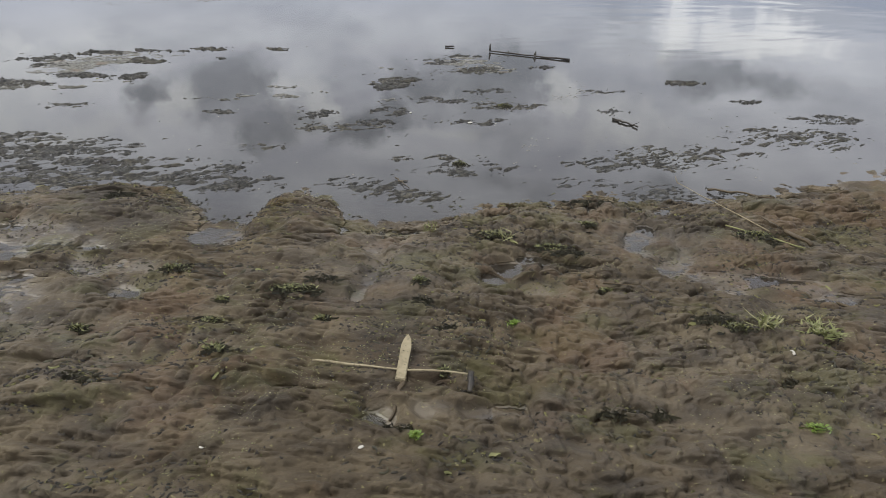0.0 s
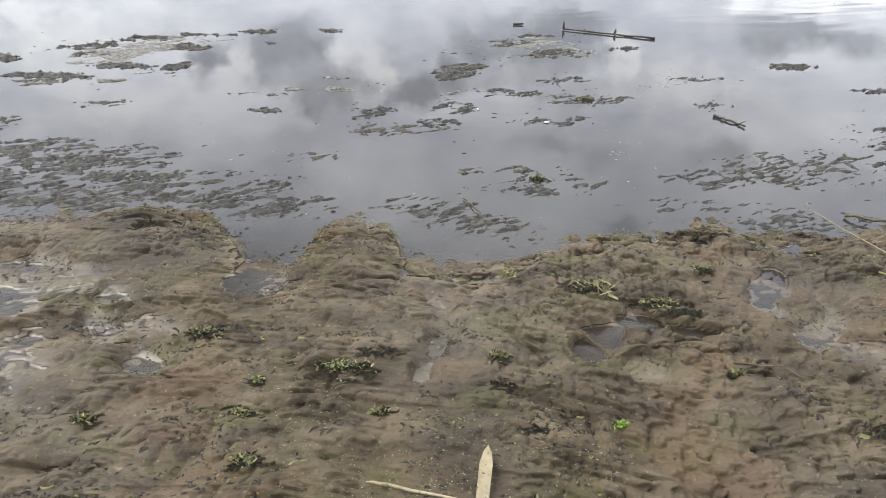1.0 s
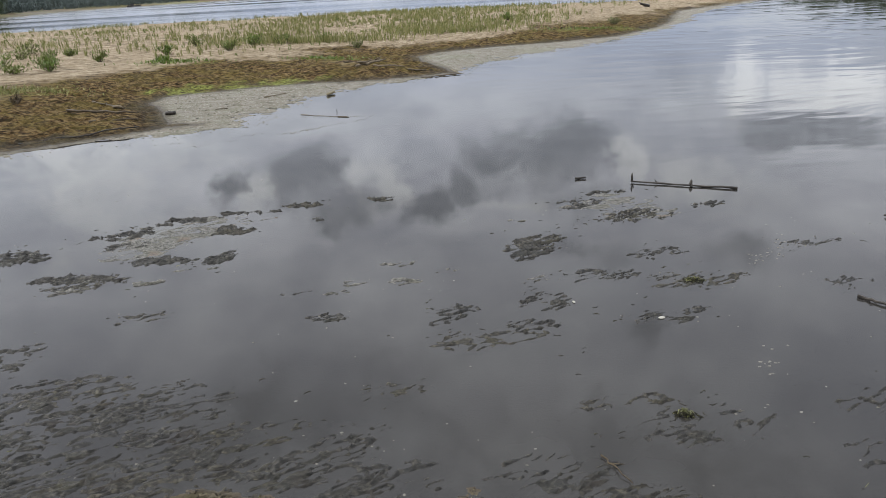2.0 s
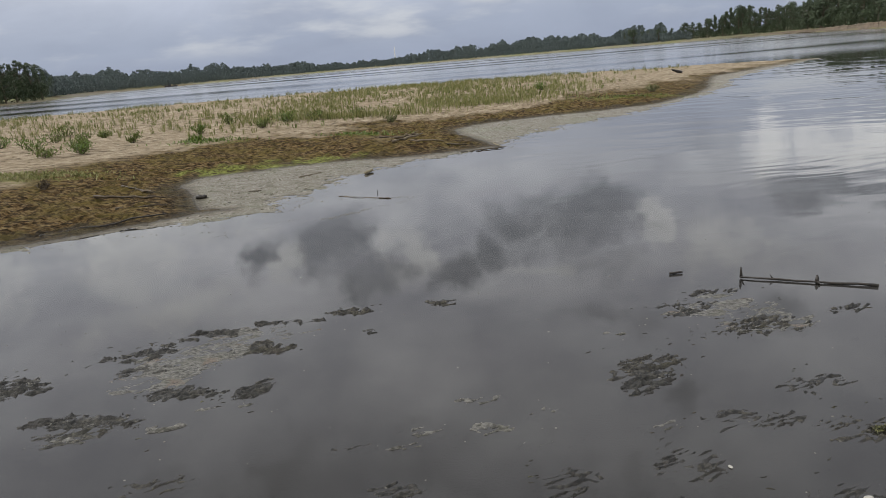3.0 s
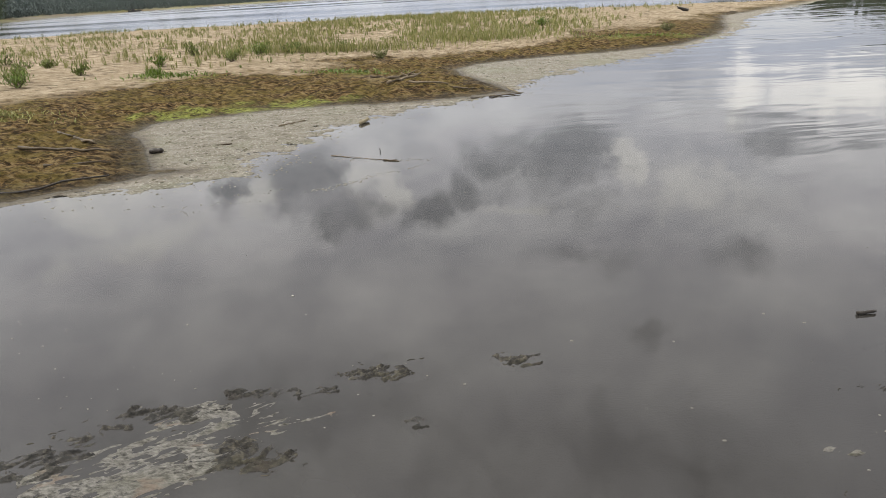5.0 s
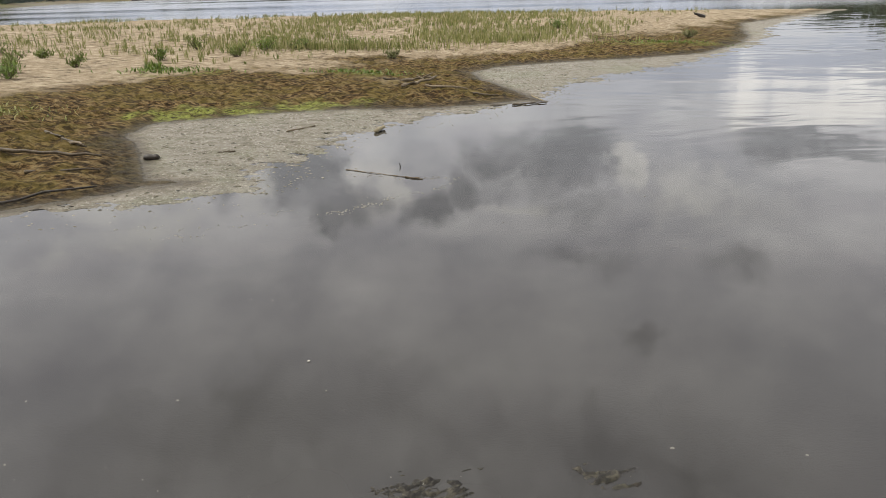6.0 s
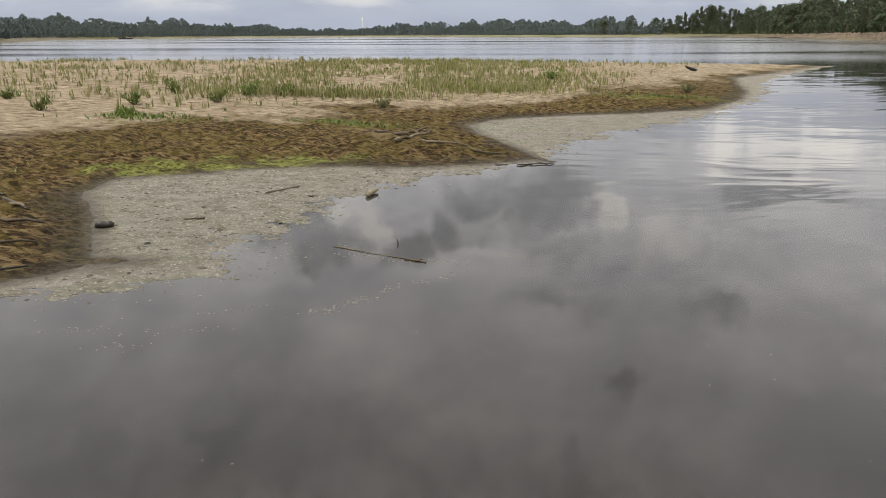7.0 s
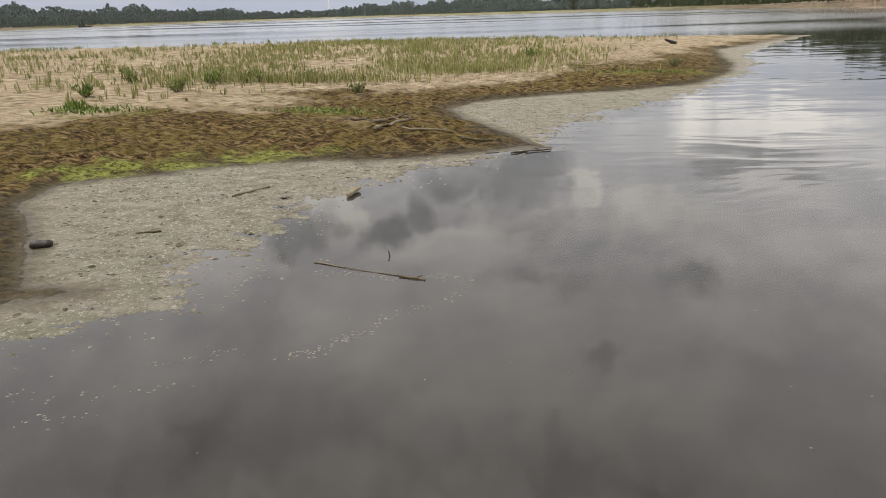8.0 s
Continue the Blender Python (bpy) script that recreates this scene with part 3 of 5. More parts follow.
def land(x, y):
    """Height of the ground, and the weights of what covers it."""
    x, y = np.asarray(x, float), np.asarray(y, float)
    z, s, mud, soaked, fold = shore(x, y)
    weed = np.zeros(x.shape)
    # sand bar
    edge_warp = 0.16 * fbm(x * 1.4, y * 1.4, 4, 81)
    ring = BAR_EDGE + BAR_BACK[1:]
    front = distance_to(x, y, BAR_EDGE) * np.where(inside(x, y, ring), 1, -1) + edge_warp
    back = distance_to(x, y, BAR_BACK)
    rise = np.interp(front, [-12, -2, -0.4, 0, 0.2, 1.2, 4.5, 9, 16, 24], [-1.4, -0.35, -0.08, 0, 0.03, 0.10, 0.27, 0.42, 0.58, 0.66])
    rise = np.where(inside(x, y, ring), np.minimum(rise, back * 0.16), rise)
    bar = front > 0
    clods = np.where((front > -0.5) & (y < 60), ease(front, 0, 0.5), 0)
    rise = rise + clods * (0.04 * fbm(x * 3.5, y * 3.5, 4, 91) + 0.034 * ridges(x * 5, y * 7, 2, 95) * ease(front, 6, 2) + 0.10 * fbm(x * 0.5, y * 0.5, 2, 97) * ease(front, 3, 9))
    z = np.where(y > 5, np.maximum(z, np.where(front > -6, rise, -9)), z)
    # scum in the shallows along the bar
    out = distance_to(x, y, SCUM_EDGE) * np.where(inside(x, y, SCUM_EDGE + BAR_BACK[1:]), 1, -1) + 0.5 * fbm(x * 2.2, y * 2.2, 6, 101, 0.7)
    skin = ease(out, -0.55, 0.4) * (y > 5)
    z = np.where((skin > 0) & (front < 0.3), np.maximum(z, -0.05 + skin * (0.040 + 0.022 * ease(out, -0.1, 1.0) + 0.014 * fbm(x * 4, y * 7, 4, 103, 0.6) + 0.010 * fbm(x * 10, y * 15, 3, 104, 0.6) + 0.003 * ridges(x * 9, y * 14, 2, 107))), z)
    behind = far_bank(x, y)
    z = np.where(behind > -30, np.maximum(z, np.clip(behind * 0.06, -1.5, 1.2) + np.clip((behind - 25) * 0.02, 0, 2.0)), z)
    # other water is deep
    deep = (front < -6) & (y > 9) & (behind < -30)
    z = np.where(deep, np.minimum(z, -1.0), z)
    scum = skin * ease(front, 0.25, -0.2)
    sandline = np.interp(x, [-20, -9, -7.5, -5.7, -4.6, -3.6, -2.5, -1, 1, 2.7, 4.5, 6.2, 9, 17], [2.2, 4.0, 4.8, 3.7, 2.8, 2.1, 1.5, 1.9, 3.5, 3.2, 2.1, 1.2, 0.7, 0.35])
    damp = ease(front + 1.1 * fbm(x * 0.8, y * 0.8, 5, 111, 0.65), sandline + 0.5, sandline - 0.5) * (y > 5) * (behind < -30)
    bank = behind > -30
    damp = np.where(bank, 0.95, damp)
    scum = np.where(bank, 0.1 + 0.3 * ease(fbm(x * 0.05, y * 0.05, 3, 119), -0.2, 0.2), scum)
    film = patches(x, y, [(-6.7, 14.75, 0.6, 0.3), (-6.0, 15.0, 0.7, 0.28), (-5.2, 15.3, 0.8, 0.26), (-4.4, 15.6, 0.6, 0.18)], 0.4, 23) * ease(fbm(x * 3, y * 5, 3, 113), -0.5, -0.1)
    blades = patches(x, y, [(-8.2, 18.4, 0.9, 0.4), (-4.5, 18.5, 0.8, 0.35), (-10.5, 14.5, 1.5, 0.5), (3, 24.5, 2.2, 0.5)], 0.4, 29) * 0.6
    green = np.maximum(film, blades * ease(fbm(x * 3, y * 5, 3, 115), -0.2, 0.2))
    green = np.where(bank & (behind > 2), 0.8 * ease(fbm(x * 0.07, y * 0.07, 4, 121, 0.6), -0.35, 0.05), green)
    margin = 0.5 * ease(front + 0.5 * fbm(x * 1.5, y * 1.5, 3, 117), 0.65, 0.1) * (front > -0.1) * (y > 8) * (behind < -30) * (1 - green)
    weed = np.maximum(weed, margin)
    wet = np.maximum(np.maximum(soaked, weed), 0.25 * scum)
    wet = np.maximum(wet, ease(front, 0.8, 0.0) * (y > 5) * 0.6)
    mud = np.where(y > 8, (behind < -30) * (front < 0.1) * 1.0, np.maximum(mud, (s < 0) * 1.0))
    return z, (scum, damp * (1 - scum), green), (mud * (1 - scum), weed * (1 - scum), wet)


def zat(x, y):
    return float(land(np.array([x]), np.array([y]))[0][0])


def lines(stops):
    """Grid lines: from each place on, the step that leads to the next."""
    out = []
    for (a, step), (b, step_b) in zip(stops, stops[1:]):
        t, v = a, step
        n = max(1, int(round((b - a) / ((step + step_b) / 2))))
        u = np.linspace(0, 1, n, endpoint=False)
        out.extend(a + (b - a) * (u * step + u * u * (step_b - step) / 2) / ((step + step_b) / 2))
    out.append(stops[-1][0])
    return np.array(out)


def link_mesh(name, verts, faces, mat, parent=None):
    me = bpy.data.meshes.new(name)
    me.from_pydata(verts, [], faces)
    me.materials.append(mat)
    ob = new(name, me)
    if parent:
        ob.parent = parent
    return ob


SKIN = (-2.62, 2.72, 0.76, 3.5)


def skinned(x, y):
    """Where the near mud carries its finely folded top layer."""
    return ease(x, SKIN[0], SKIN[0] + 0.1) * ease(x, SKIN[1], SKIN[1] - 0.1) * ease(y, SKIN[2], SKIN[2] + 0.06) * ease(y, SKIN[3], SKIN[3] - 0.1)


def build_ground():
    gx = lines([(-4500, 500), (-700, 60), (-120, 8), (-22, 0.9), (-9, 0.06), (-4.5, 0.045), (-2.7, 0.03), (2.8, 0.03), (4.5, 0.05), (9, 0.25), (25, 1.2), (120, 8), (500, 30), (4500, 600)])
    gy = lines([(-4500, 600), (-100, 20), (-5, 0.8), (0.8, 0.03), (3.6, 0.03), (7.2, 0.05), (9.5, 0.06), (24, 0.09), (46, 0.5), (120, 6), (720, 12), (1200, 120), (4500, 700)])
    x, y = np.meshgrid(gx, gy)
    z, bar_zone, shore_zone = land(x.ravel(), y.ravel())
    n, w = x.size, len(gx)
    z = z - 0.03 * skinned(x.ravel(), y.ravel())
    z = z - 0.03 * ease(bar_zone[0], 0.35, 0.8) * (x.ravel() > -8.5) * (x.ravel() < 8.9) * (y.ravel() > 8.6) * (y.ravel() < 29.8)
    co = np.stack([x.ravel(), y.ravel(), z], 1).astype(np.float32)
    i = (np.arange(len(gy) - 1)[:, None] * w + np.arange(w - 1)[None, :]).ravel()
    quads = np.stack([i, i + 1, i + 1 + w, i + w], 1).astype(np.int32)
    me = bpy.data.meshes.new("ground")
    me.vertices.add(n)
    me.vertices.foreach_set("co", co.ravel())
    me.loops.add(quads.size)
    me.loops.foreach_set("vertex_index", quads.ravel())
    me.polygons.add(len(quads))
    me.polygons.foreach_set("loop_start", np.arange(0, quads.size, 4, dtype=np.int32))
    me.polygons.foreach_set("use_smooth", np.ones(len(quads), bool))
    me.update(calc_edges=True)
    for key, zone in (("zone_bar", bar_zone), ("zone_shore", shore_zone)):
        data = np.ones((n, 4), np.float32)
        for c in range(3):
            data[:, c] = np.clip(zone[c], 0, 1)
        me.attributes.new(key, "FLOAT_COLOR", "POINT").data.foreach_set("color", data.ravel())
    me.materials.append(GROUND)
    return tagged(new("ground", me), "wet brown mud shore, sand bar and far banks", "ground", kind="structure")


build_ground()
WL = [-4500, -700, -150, -40, -16, -8, -4, -2, 0, 2, 4, 6, 8, 10, 13, 17, 22, 30, 44, 70, 150, 700, 4500]
water = link_mesh("water", [(a, b, 0) for b in WL for a in WL], [(j * len(WL) + i, j * len(WL) + i + 1, (j + 1) * len(WL) + i + 1, (j + 1) * len(WL) + i) for j in range(len(WL) - 1) for i in range(len(WL) - 1)], WATER)
tagged(water, "calm grey river water mirroring the clouds", "water", kind="structure")


def build_shore_mud():
    """The finely folded silt along the water's edge."""
    step = 0.0055
    gx, gy = np.arange(SKIN[0], SKIN[1], step), np.arange(SKIN[2], SKIN[3], step)
    x, y = np.meshgrid(gx, gy)
    x, y = x.ravel(), y.ravel()
    z, s, mud, wet, fold = shore(x, y)
    y = y - 0.6 * fold
    wide = len(gx)
    i = (np.arange(len(gy) - 1)[:, None] * wide + np.arange(wide - 1)[None, :]).ravel()
    quads = np.stack([i, i + 1, i + 1 + wide, i + wide], 1)
    quads = quads[z[quads].max(1) > -0.05]
    used, flat_index = np.unique(quads, return_inverse=True)
    me = bpy.data.meshes.new("shore_mud")
    me.from_pydata(np.stack([x[used], y[used], z[used]], 1).tolist(), [], flat_index.reshape(-1, 4).tolist())
    me.polygons.foreach_set("use_smooth", [True] * len(quads))
    zones = {"zone_bar": (0 * z, 0 * z, 0 * z), "zone_shore": (np.maximum(mud, s < 0), 0 * z, wet)}
    for key, zone in zones.items():
        data = np.ones((len(used), 4), np.float32)
        for c in range(3):
            data[:, c] = zone[c][used]
        me.attributes.new(key, "FLOAT_COLOR", "POINT").data.foreach_set("color", data.ravel())
    me.materials.append(GROUND)
    return tagged(new("shore_mud", me), "wrinkled wet brown silt along the water's edge", "mud", kind="structure")


def mat_patch(row, mat, label, seed, crest, sink, group, core=0.002):
    """One torn mat of algae at the water's surface; its ridges stand out of the water by crest, its edges sink below."""
    cx, cy, rx, ry = row
    step = 0.0048 if cy < 5 else 0.006
    gx, gy = np.arange(-1.9 * rx - 0.08, 1.9 * rx + 0.08, step), np.arange(-1.9 * ry - 0.06, 1.9 * ry + 0.06, step)
    x, y = np.meshgrid(gx, gy)
    x, y = x.ravel(), y.ravel()
    wx, wy = x + cx, y + cy
    bend = 0.10 * fbm(wx * 5, wy * 5, 3, seed)
    d = np.hypot((x + bend) / rx, (y + 0.5 * bend - 0.22 * x * ry / rx) / ry)
    torn = fbm((wx * 0.9 + wy * 0.43) * 5, (wy * 0.9 - wx * 0.43) * 15, 4, seed + 3, 0.6)
    cover = ease(1.8 - d, 0.0, 1.2) + 1.1 * torn
    u, v = 0.90 * wx + 0.43 * wy + 0.05 * fbm(wx * 6, wy * 6, 2, seed + 5), 0.90 * wy - 0.43 * wx + 0.03 * fbm(wx * 6, wy * 6, 2, seed + 6)
    ridge = 0.62 * (1 - billow(u * 10, v * 36, seed + 7)) ** 1.3 + 0.38 * (1 - billow(0.8 * u * 24 + 0.6 * v * 24, 0.8 * v * 52 - 0.6 * u * 24, seed + 8)) - 0.46
    z = sink + (core - sink) * ease(cover, 0.0, 0.9) + crest * ridge * ease(cover, -0.2, 0.4) + 0.008 * fbm(wx * 5, wy * 10, 3, seed + 9)
    z = z - 0.02 * ease(d, 1.3, 1.85)
    wide = len(gx)
    i = (np.arange(len(gy) - 1)[:, None] * wide + np.arange(wide - 1)[None, :]).ravel()
    quads = np.stack([i, i + 1, i + 1 + wide, i + wide], 1)
    quads = quads[z[quads].max(1) > -0.015]
    if not len(quads):
        return None
    used, flat_index = np.unique(quads, return_inverse=True)
    me = bpy.data.meshes.new("algae_mat")
    me.from_pydata(np.stack([x[used], y[used], z[used]], 1).tolist(), [], flat_index.reshape(-1, 4).tolist())
    me.polygons.foreach_set("use_smooth", [True] * len(quads))
    me.materials.append(mat)
    ob = new("algae_mat", me)
    ob.location = (cx, cy, 0)
    return tagged(ob, label, "algae mat", group)


def build_scum_crust():
    """The crust of dried scum between the bar and the open water."""
    gx, gy = lines([(-8.6, 0.03), (-6, 0.022), (-1, 0.024), (3.5, 0.04), (9, 0.06)]), lines([(8.6, 0.02), (14, 0.026), (20, 0.05), (30, 0.1)])
    x, y = np.meshgrid(gx, gy)
    x, y = x.ravel(), y.ravel()
    z, bar_zone, shore_zone = land(x, y)
    scum = bar_zone[0]
    z = z + ease(scum, 0.02, 0.3) * (0.013 * fbm(x * 7, y * 11, 4, 131, 0.65) + 0.004 * billow(x * 13, y * 20, 133) - 0.001)
    wide = len(gx)
    i = (np.arange(len(gy) - 1)[:, None] * wide + np.arange(wide - 1)[None, :]).ravel()
    quads = np.stack([i, i + 1, i + 1 + wide, i + wide], 1)
    quads = quads[(z[quads].max(1) > -0.014) & (scum[quads].max(1) > 0.03)]
    used, flat_index = np.unique(quads, return_inverse=True)
    me = bpy.data.meshes.new("scum_crust")
    me.from_pydata(np.stack([x[used], y[used], z[used]], 1).tolist(), [], flat_index.reshape(-1, 4).tolist())
    me.polygons.foreach_set("use_smooth", [True] * len(quads))
    for key, zone in (("zone_bar", bar_zone), ("zone_shore", shore_zone)):
        data = np.ones((len(used), 4), np.float32)
        for c in range(3):
            data[:, c] = np.clip(np.asarray(zone[c], float), 0, 1)[used]
        me.attributes.new(key, "FLOAT_COLOR", "POINT").data.foreach_set("color", data.ravel())
    me.materials.append(GROUND)
    return tagged(new("scum_crust", me), "pale grey-green crust of dried scum along the sand bar", "scum", kind="structure")


build_scum_crust()
build_shore_mud()
for i, row in enumerate(WEED_NEAR + WEED_MID + WEED_FAR):
    mat_patch(row, MAT if i % 3 else MAT_OLIVE, "dark wrinkled algae mat at the water's surface" if i % 3 else "olive brown wrinkled algae mat at the water's surface", 300 + 11 * i, 0.034 if row in WEED_FAR else 0.026, -0.016, "algae mats at the surface", 0.006 if row in WEED_FAR else 0.001)
SPECKS = [(-3.99, 5.79), (-3.21, 5.22), (-3.23, 5.07), (-2.74, 5.2), (-2.67, 5.38), (-0.95, 5.13), (-0.71, 5.26), (-0.76, 4.97), (-1.42, 4.97), (-1.33, 5.07), (-0.22, 6.23), (-0.14, 5.09), (-2.36, 5.44), (-1.05, 5.4)]
for i, (x, y) in enumerate(SPECKS):
    mat_patch((x, y, 0.06 + 0.02 * (i % 3), 0.03 + 0.01 * (i % 2)), BLEACHED, "small pale speck of bleached algae on the water", 1200 + 11 * i, 0.024, -0.016, "bleached algae mats")
for i, row in enumerate(WHITE_SCUM):
    mat_patch(row, BLEACHED, "pale grey bleached algae mat on the water", 900 + 11 * i, 0.009, -0.007, "bleached algae mats")


# ---- builders of things ----
class Soup:
    """Many small pieces gathered into one mesh."""

    def __init__(self):
        self.v, self.f = [], []

    def quad(self, a, b, c, d):
        n = len(self.v)
        self.v += [a, b, c, d]
        self.f.append((n, n + 1, n + 2, n + 3))

    def tri(self, a, b, c):
        n = len(self.v)
        self.v += [a, b, c]
        self.f.append((n, n + 1, n + 2))

    def blade(self, root, tip, width, bend=0.0, side=None):
        """A tapering, bent leaf."""
        root, tip = Vector(root), Vector(tip)
        side = Vector(side or (random.uniform(-1, 1), random.uniform(-1, 1), 0.1)).normalized() * width
        mid = (root + tip) / 2 + Vector((random.uniform(-1, 1), random.uniform(-1, 1), 0.4)) * bend
        n = len(self.v)
        self.v += [root - side * 0.6, root + side * 0.6, mid + side, mid - side, tip]
        self.f += [(n, n + 1, n + 2, n + 3), (n + 3, n + 2, n + 4)]

    def strand(self, x, y, z, ang, length, width, height, curl):
        """A limp thread of algae lying in a low ridge."""
        n = len(self.v)
        for k in range(4):
            t = k / 3
            a = ang + curl * (t - 0.5)
            px = x + math.cos(a) * length * (t - 0.5)
            py = y + math.sin(a) * length * (t - 0.5)
            w = width * (0.6, 1.0, 0.9, 0.5)[k]
            sx, sy = -math.sin(a) * w, math.cos(a) * w
            self.v += [(px - sx, py - sy, z - 0.004), (px, py, z + height * (0.15, 1.0, 0.7, 0.1)[k]), (px + sx, py + sy, z - 0.004)]
        for k in range(3):
            a = n + 3 * k
            self.f += [(a, a + 3, a + 4, a + 1), (a + 1, a + 4, a + 5, a + 2)]

    def flake(self, x, y, z, r):
        n, k = len(self.v), 5
        turn = random.random() * 6
        self.v += [(x + r * math.cos(turn + 6.283 * i / k) * random.uniform(0.6, 1.2), y + r * 0.8 * math.sin(turn + 6.283 * i / k) * random.uniform(0.6, 1.2), z - 0.002) for i in range(k)]
        self.v.append((x, y, z + r * 0.25))
        self.f += [(n + i, n + (i + 1) % k, n + k) for i in range(k)]

    def out(self, name, mat, smooth=False, parent=None):
        ob = link_mesh(name, self.v, self.f, mat, parent)
        if smooth:
            ob.data.polygons.foreach_set("use_smooth", [True] * len(self.f))
        return ob


def limb(soup, path, radii, sides=7, rough=0.12, rng=random):
    """A knobbly tapered stem along a path, capped at both ends."""
    path = [Vector(p) for p in path]
    rings = []
    for i, p in enumerate(path):
        d = (path[min(i + 1, len(path) - 1)] - path[max(i - 1, 0)]).normalized()
        u = d.orthogonal().normalized()
        w = d.cross(u)
        n = len(soup.v)
        for k in range(sides):
            a = 6.2832 * k / sides
            r = radii[i] * (1 + rng.uniform(-rough, rough))
            soup.v.append(tuple(p + u * (math.cos(a) * r) + w * (math.sin(a) * r)))
        rings.append(n)
    for a, b in zip(rings, rings[1:]):
        for k in range(sides):
            soup.f.append((a + k, a + (k + 1) % sides, b + (k + 1) % sides, b + k))
    soup.f.append(tuple(rings[0] + k for k in reversed(range(sides))))
    soup.f.append(tuple(rings[-1] + k for k in range(sides)))


def crooked(a, b, n, sway, rng):
    a, b = Vector(a), Vector(b)
    return [a.lerp(b, i / n) + Vector((rng.uniform(-1, 1), rng.uniform(-1, 1), rng.uniform(-0.5, 0.5))) * (sway if 0 < i < n else 0) for i in range(n + 1)]


def wood(name, a, b, r0, r1, mat, label, category, seed=0, sway=0.02, twigs=(), sides=7, group=""):
    """A piece of wood from a to b (x, y, height over the ground) with side twigs (where along it, tip offset, radius)."""
    rng = random.Random(seed)
    base = Vector((a[0], a[1], max(zat(a[0], a[1]), 0.0)))
    end = Vector((b[0], b[1], max(zat(b[0], b[1]), 0.0) + b[2])) - base
    start = Vector((0, 0, a[2]))
    s = Soup()
    n = 7
    path = crooked(start, end, n, sway, rng)
    limb(s, path, [(r0 + (r1 - r0) * i / n) * rng.uniform(0.85, 1.15) for i in range(n + 1)], sides, 0.14, rng)
    ob = s.out(name, mat, True)
    ob.location = base
    for t, off, r in twigs:
        p = start.lerp(end, t)
        side = Soup()
        limb(side, crooked(p, p + Vector(off), 3, sway * 0.3, rng), [r, r * 0.9, r * 0.7, r * 0.35], 5, 0.15, rng)
        side.out("twig", mat, True, ob)
    return tagged(ob, label, category, group)


# ---- far side of the river ----
def at_bearing(az, dist):
    return -2.0 + dist * math.sin(radians(az)), 6.0 + dist * math.cos(radians(az))


def bank_reach(az):
    """Where the other bank's water's edge lies at a bearing."""
    d = np.linspace(60, 800, 750)
    b = far_bank(-2.0 + d * math.sin(radians(az)), 6.0 + d * math.cos(radians(az)))
    return float(d[np.argmax(b > 0)])


def crown_mesh(name, height, spread, leaves, size, seed, poplar=False):
    rng = random.Random(seed)
    s = Soup()
    lobes = []
    for i in range(30):
        t = (i + rng.random()) / 30
        h = height * (0.16 + 0.80 * t)
        r = spread * (math.sin(math.pi * min(0.97, 0.25 + 0.72 * t)) if not poplar else 0.5 * (1.05 - t))
        a, r = rng.random() * 6.28, r * rng.uniform(0.2, 1.0)
        lobes.append((math.cos(a) * r, math.sin(a) * r, h, spread * rng.uniform(0.12, 0.3) * (0.7 if poplar else 1)))
    for i in range(leaves):
        lx, ly, lz, lr = lobes[rng.randrange(len(lobes))]
        d = Vector((rng.gauss(0, 1), rng.gauss(0, 1), rng.gauss(0, 0.8))).normalized() * lr * rng.random() ** 0.4
        c = Vector((lx, ly, lz)) + d
        n = (d.normalized() + Vector((rng.uniform(-1, 1), rng.uniform(-1, 1), rng.uniform(-0.3, 1)))).normalized()
        u = n.orthogonal().normalized() * size * rng.uniform(0.5, 1.2)
        w = n.cross(u).normalized() * size * rng.uniform(0.5, 1.2)
        s.quad(tuple(c - u), tuple(c - w), tuple(c + u), tuple(c + w))
    me = bpy.data.meshes.new(name)
    me.from_pydata(s.v, [], s.f)
    me.materials.append(TREE_LEAF)
    return me


def trunk_mesh(name, height, seed):
    rng = random.Random(seed)
    s = Soup()
    limb(s, crooked((0, 0, -0.3), (rng.uniform(-0.4, 0.4), rng.uniform(-0.4, 0.4), height * 0.85), 6, 0.12, rng), [0.26, 0.22, 0.19, 0.15, 0.11, 0.07, 0.03], 7, 0.1, rng)
    me = bpy.data.meshes.new(name)
    me.from_pydata(s.v, [], s.f)
    me.materials.append(TRUNK)
    return me


def limb_meshes(height, seed, poplar=False):
    rng = random.Random(seed)
    made = []
    for i in range(6):
        h = height * (0.25 + 0.08 * i)
        a = rng.random() * 6.28
        r = height * (0.08 if poplar else 0.2)
        s = Soup()
        limb(s, crooked((0, 0, h), (math.cos(a) * r, math.sin(a) * r, h + height * 0.16), 3, 0.1, rng), [0.09, 0.07, 0.05, 0.02], 5, 0.1, rng)
        me = bpy.data.meshes.new("limb")
        me.from_pydata(s.v, [], s.f)
        me.materials.append(TRUNK)
        made.append(me)
    return made


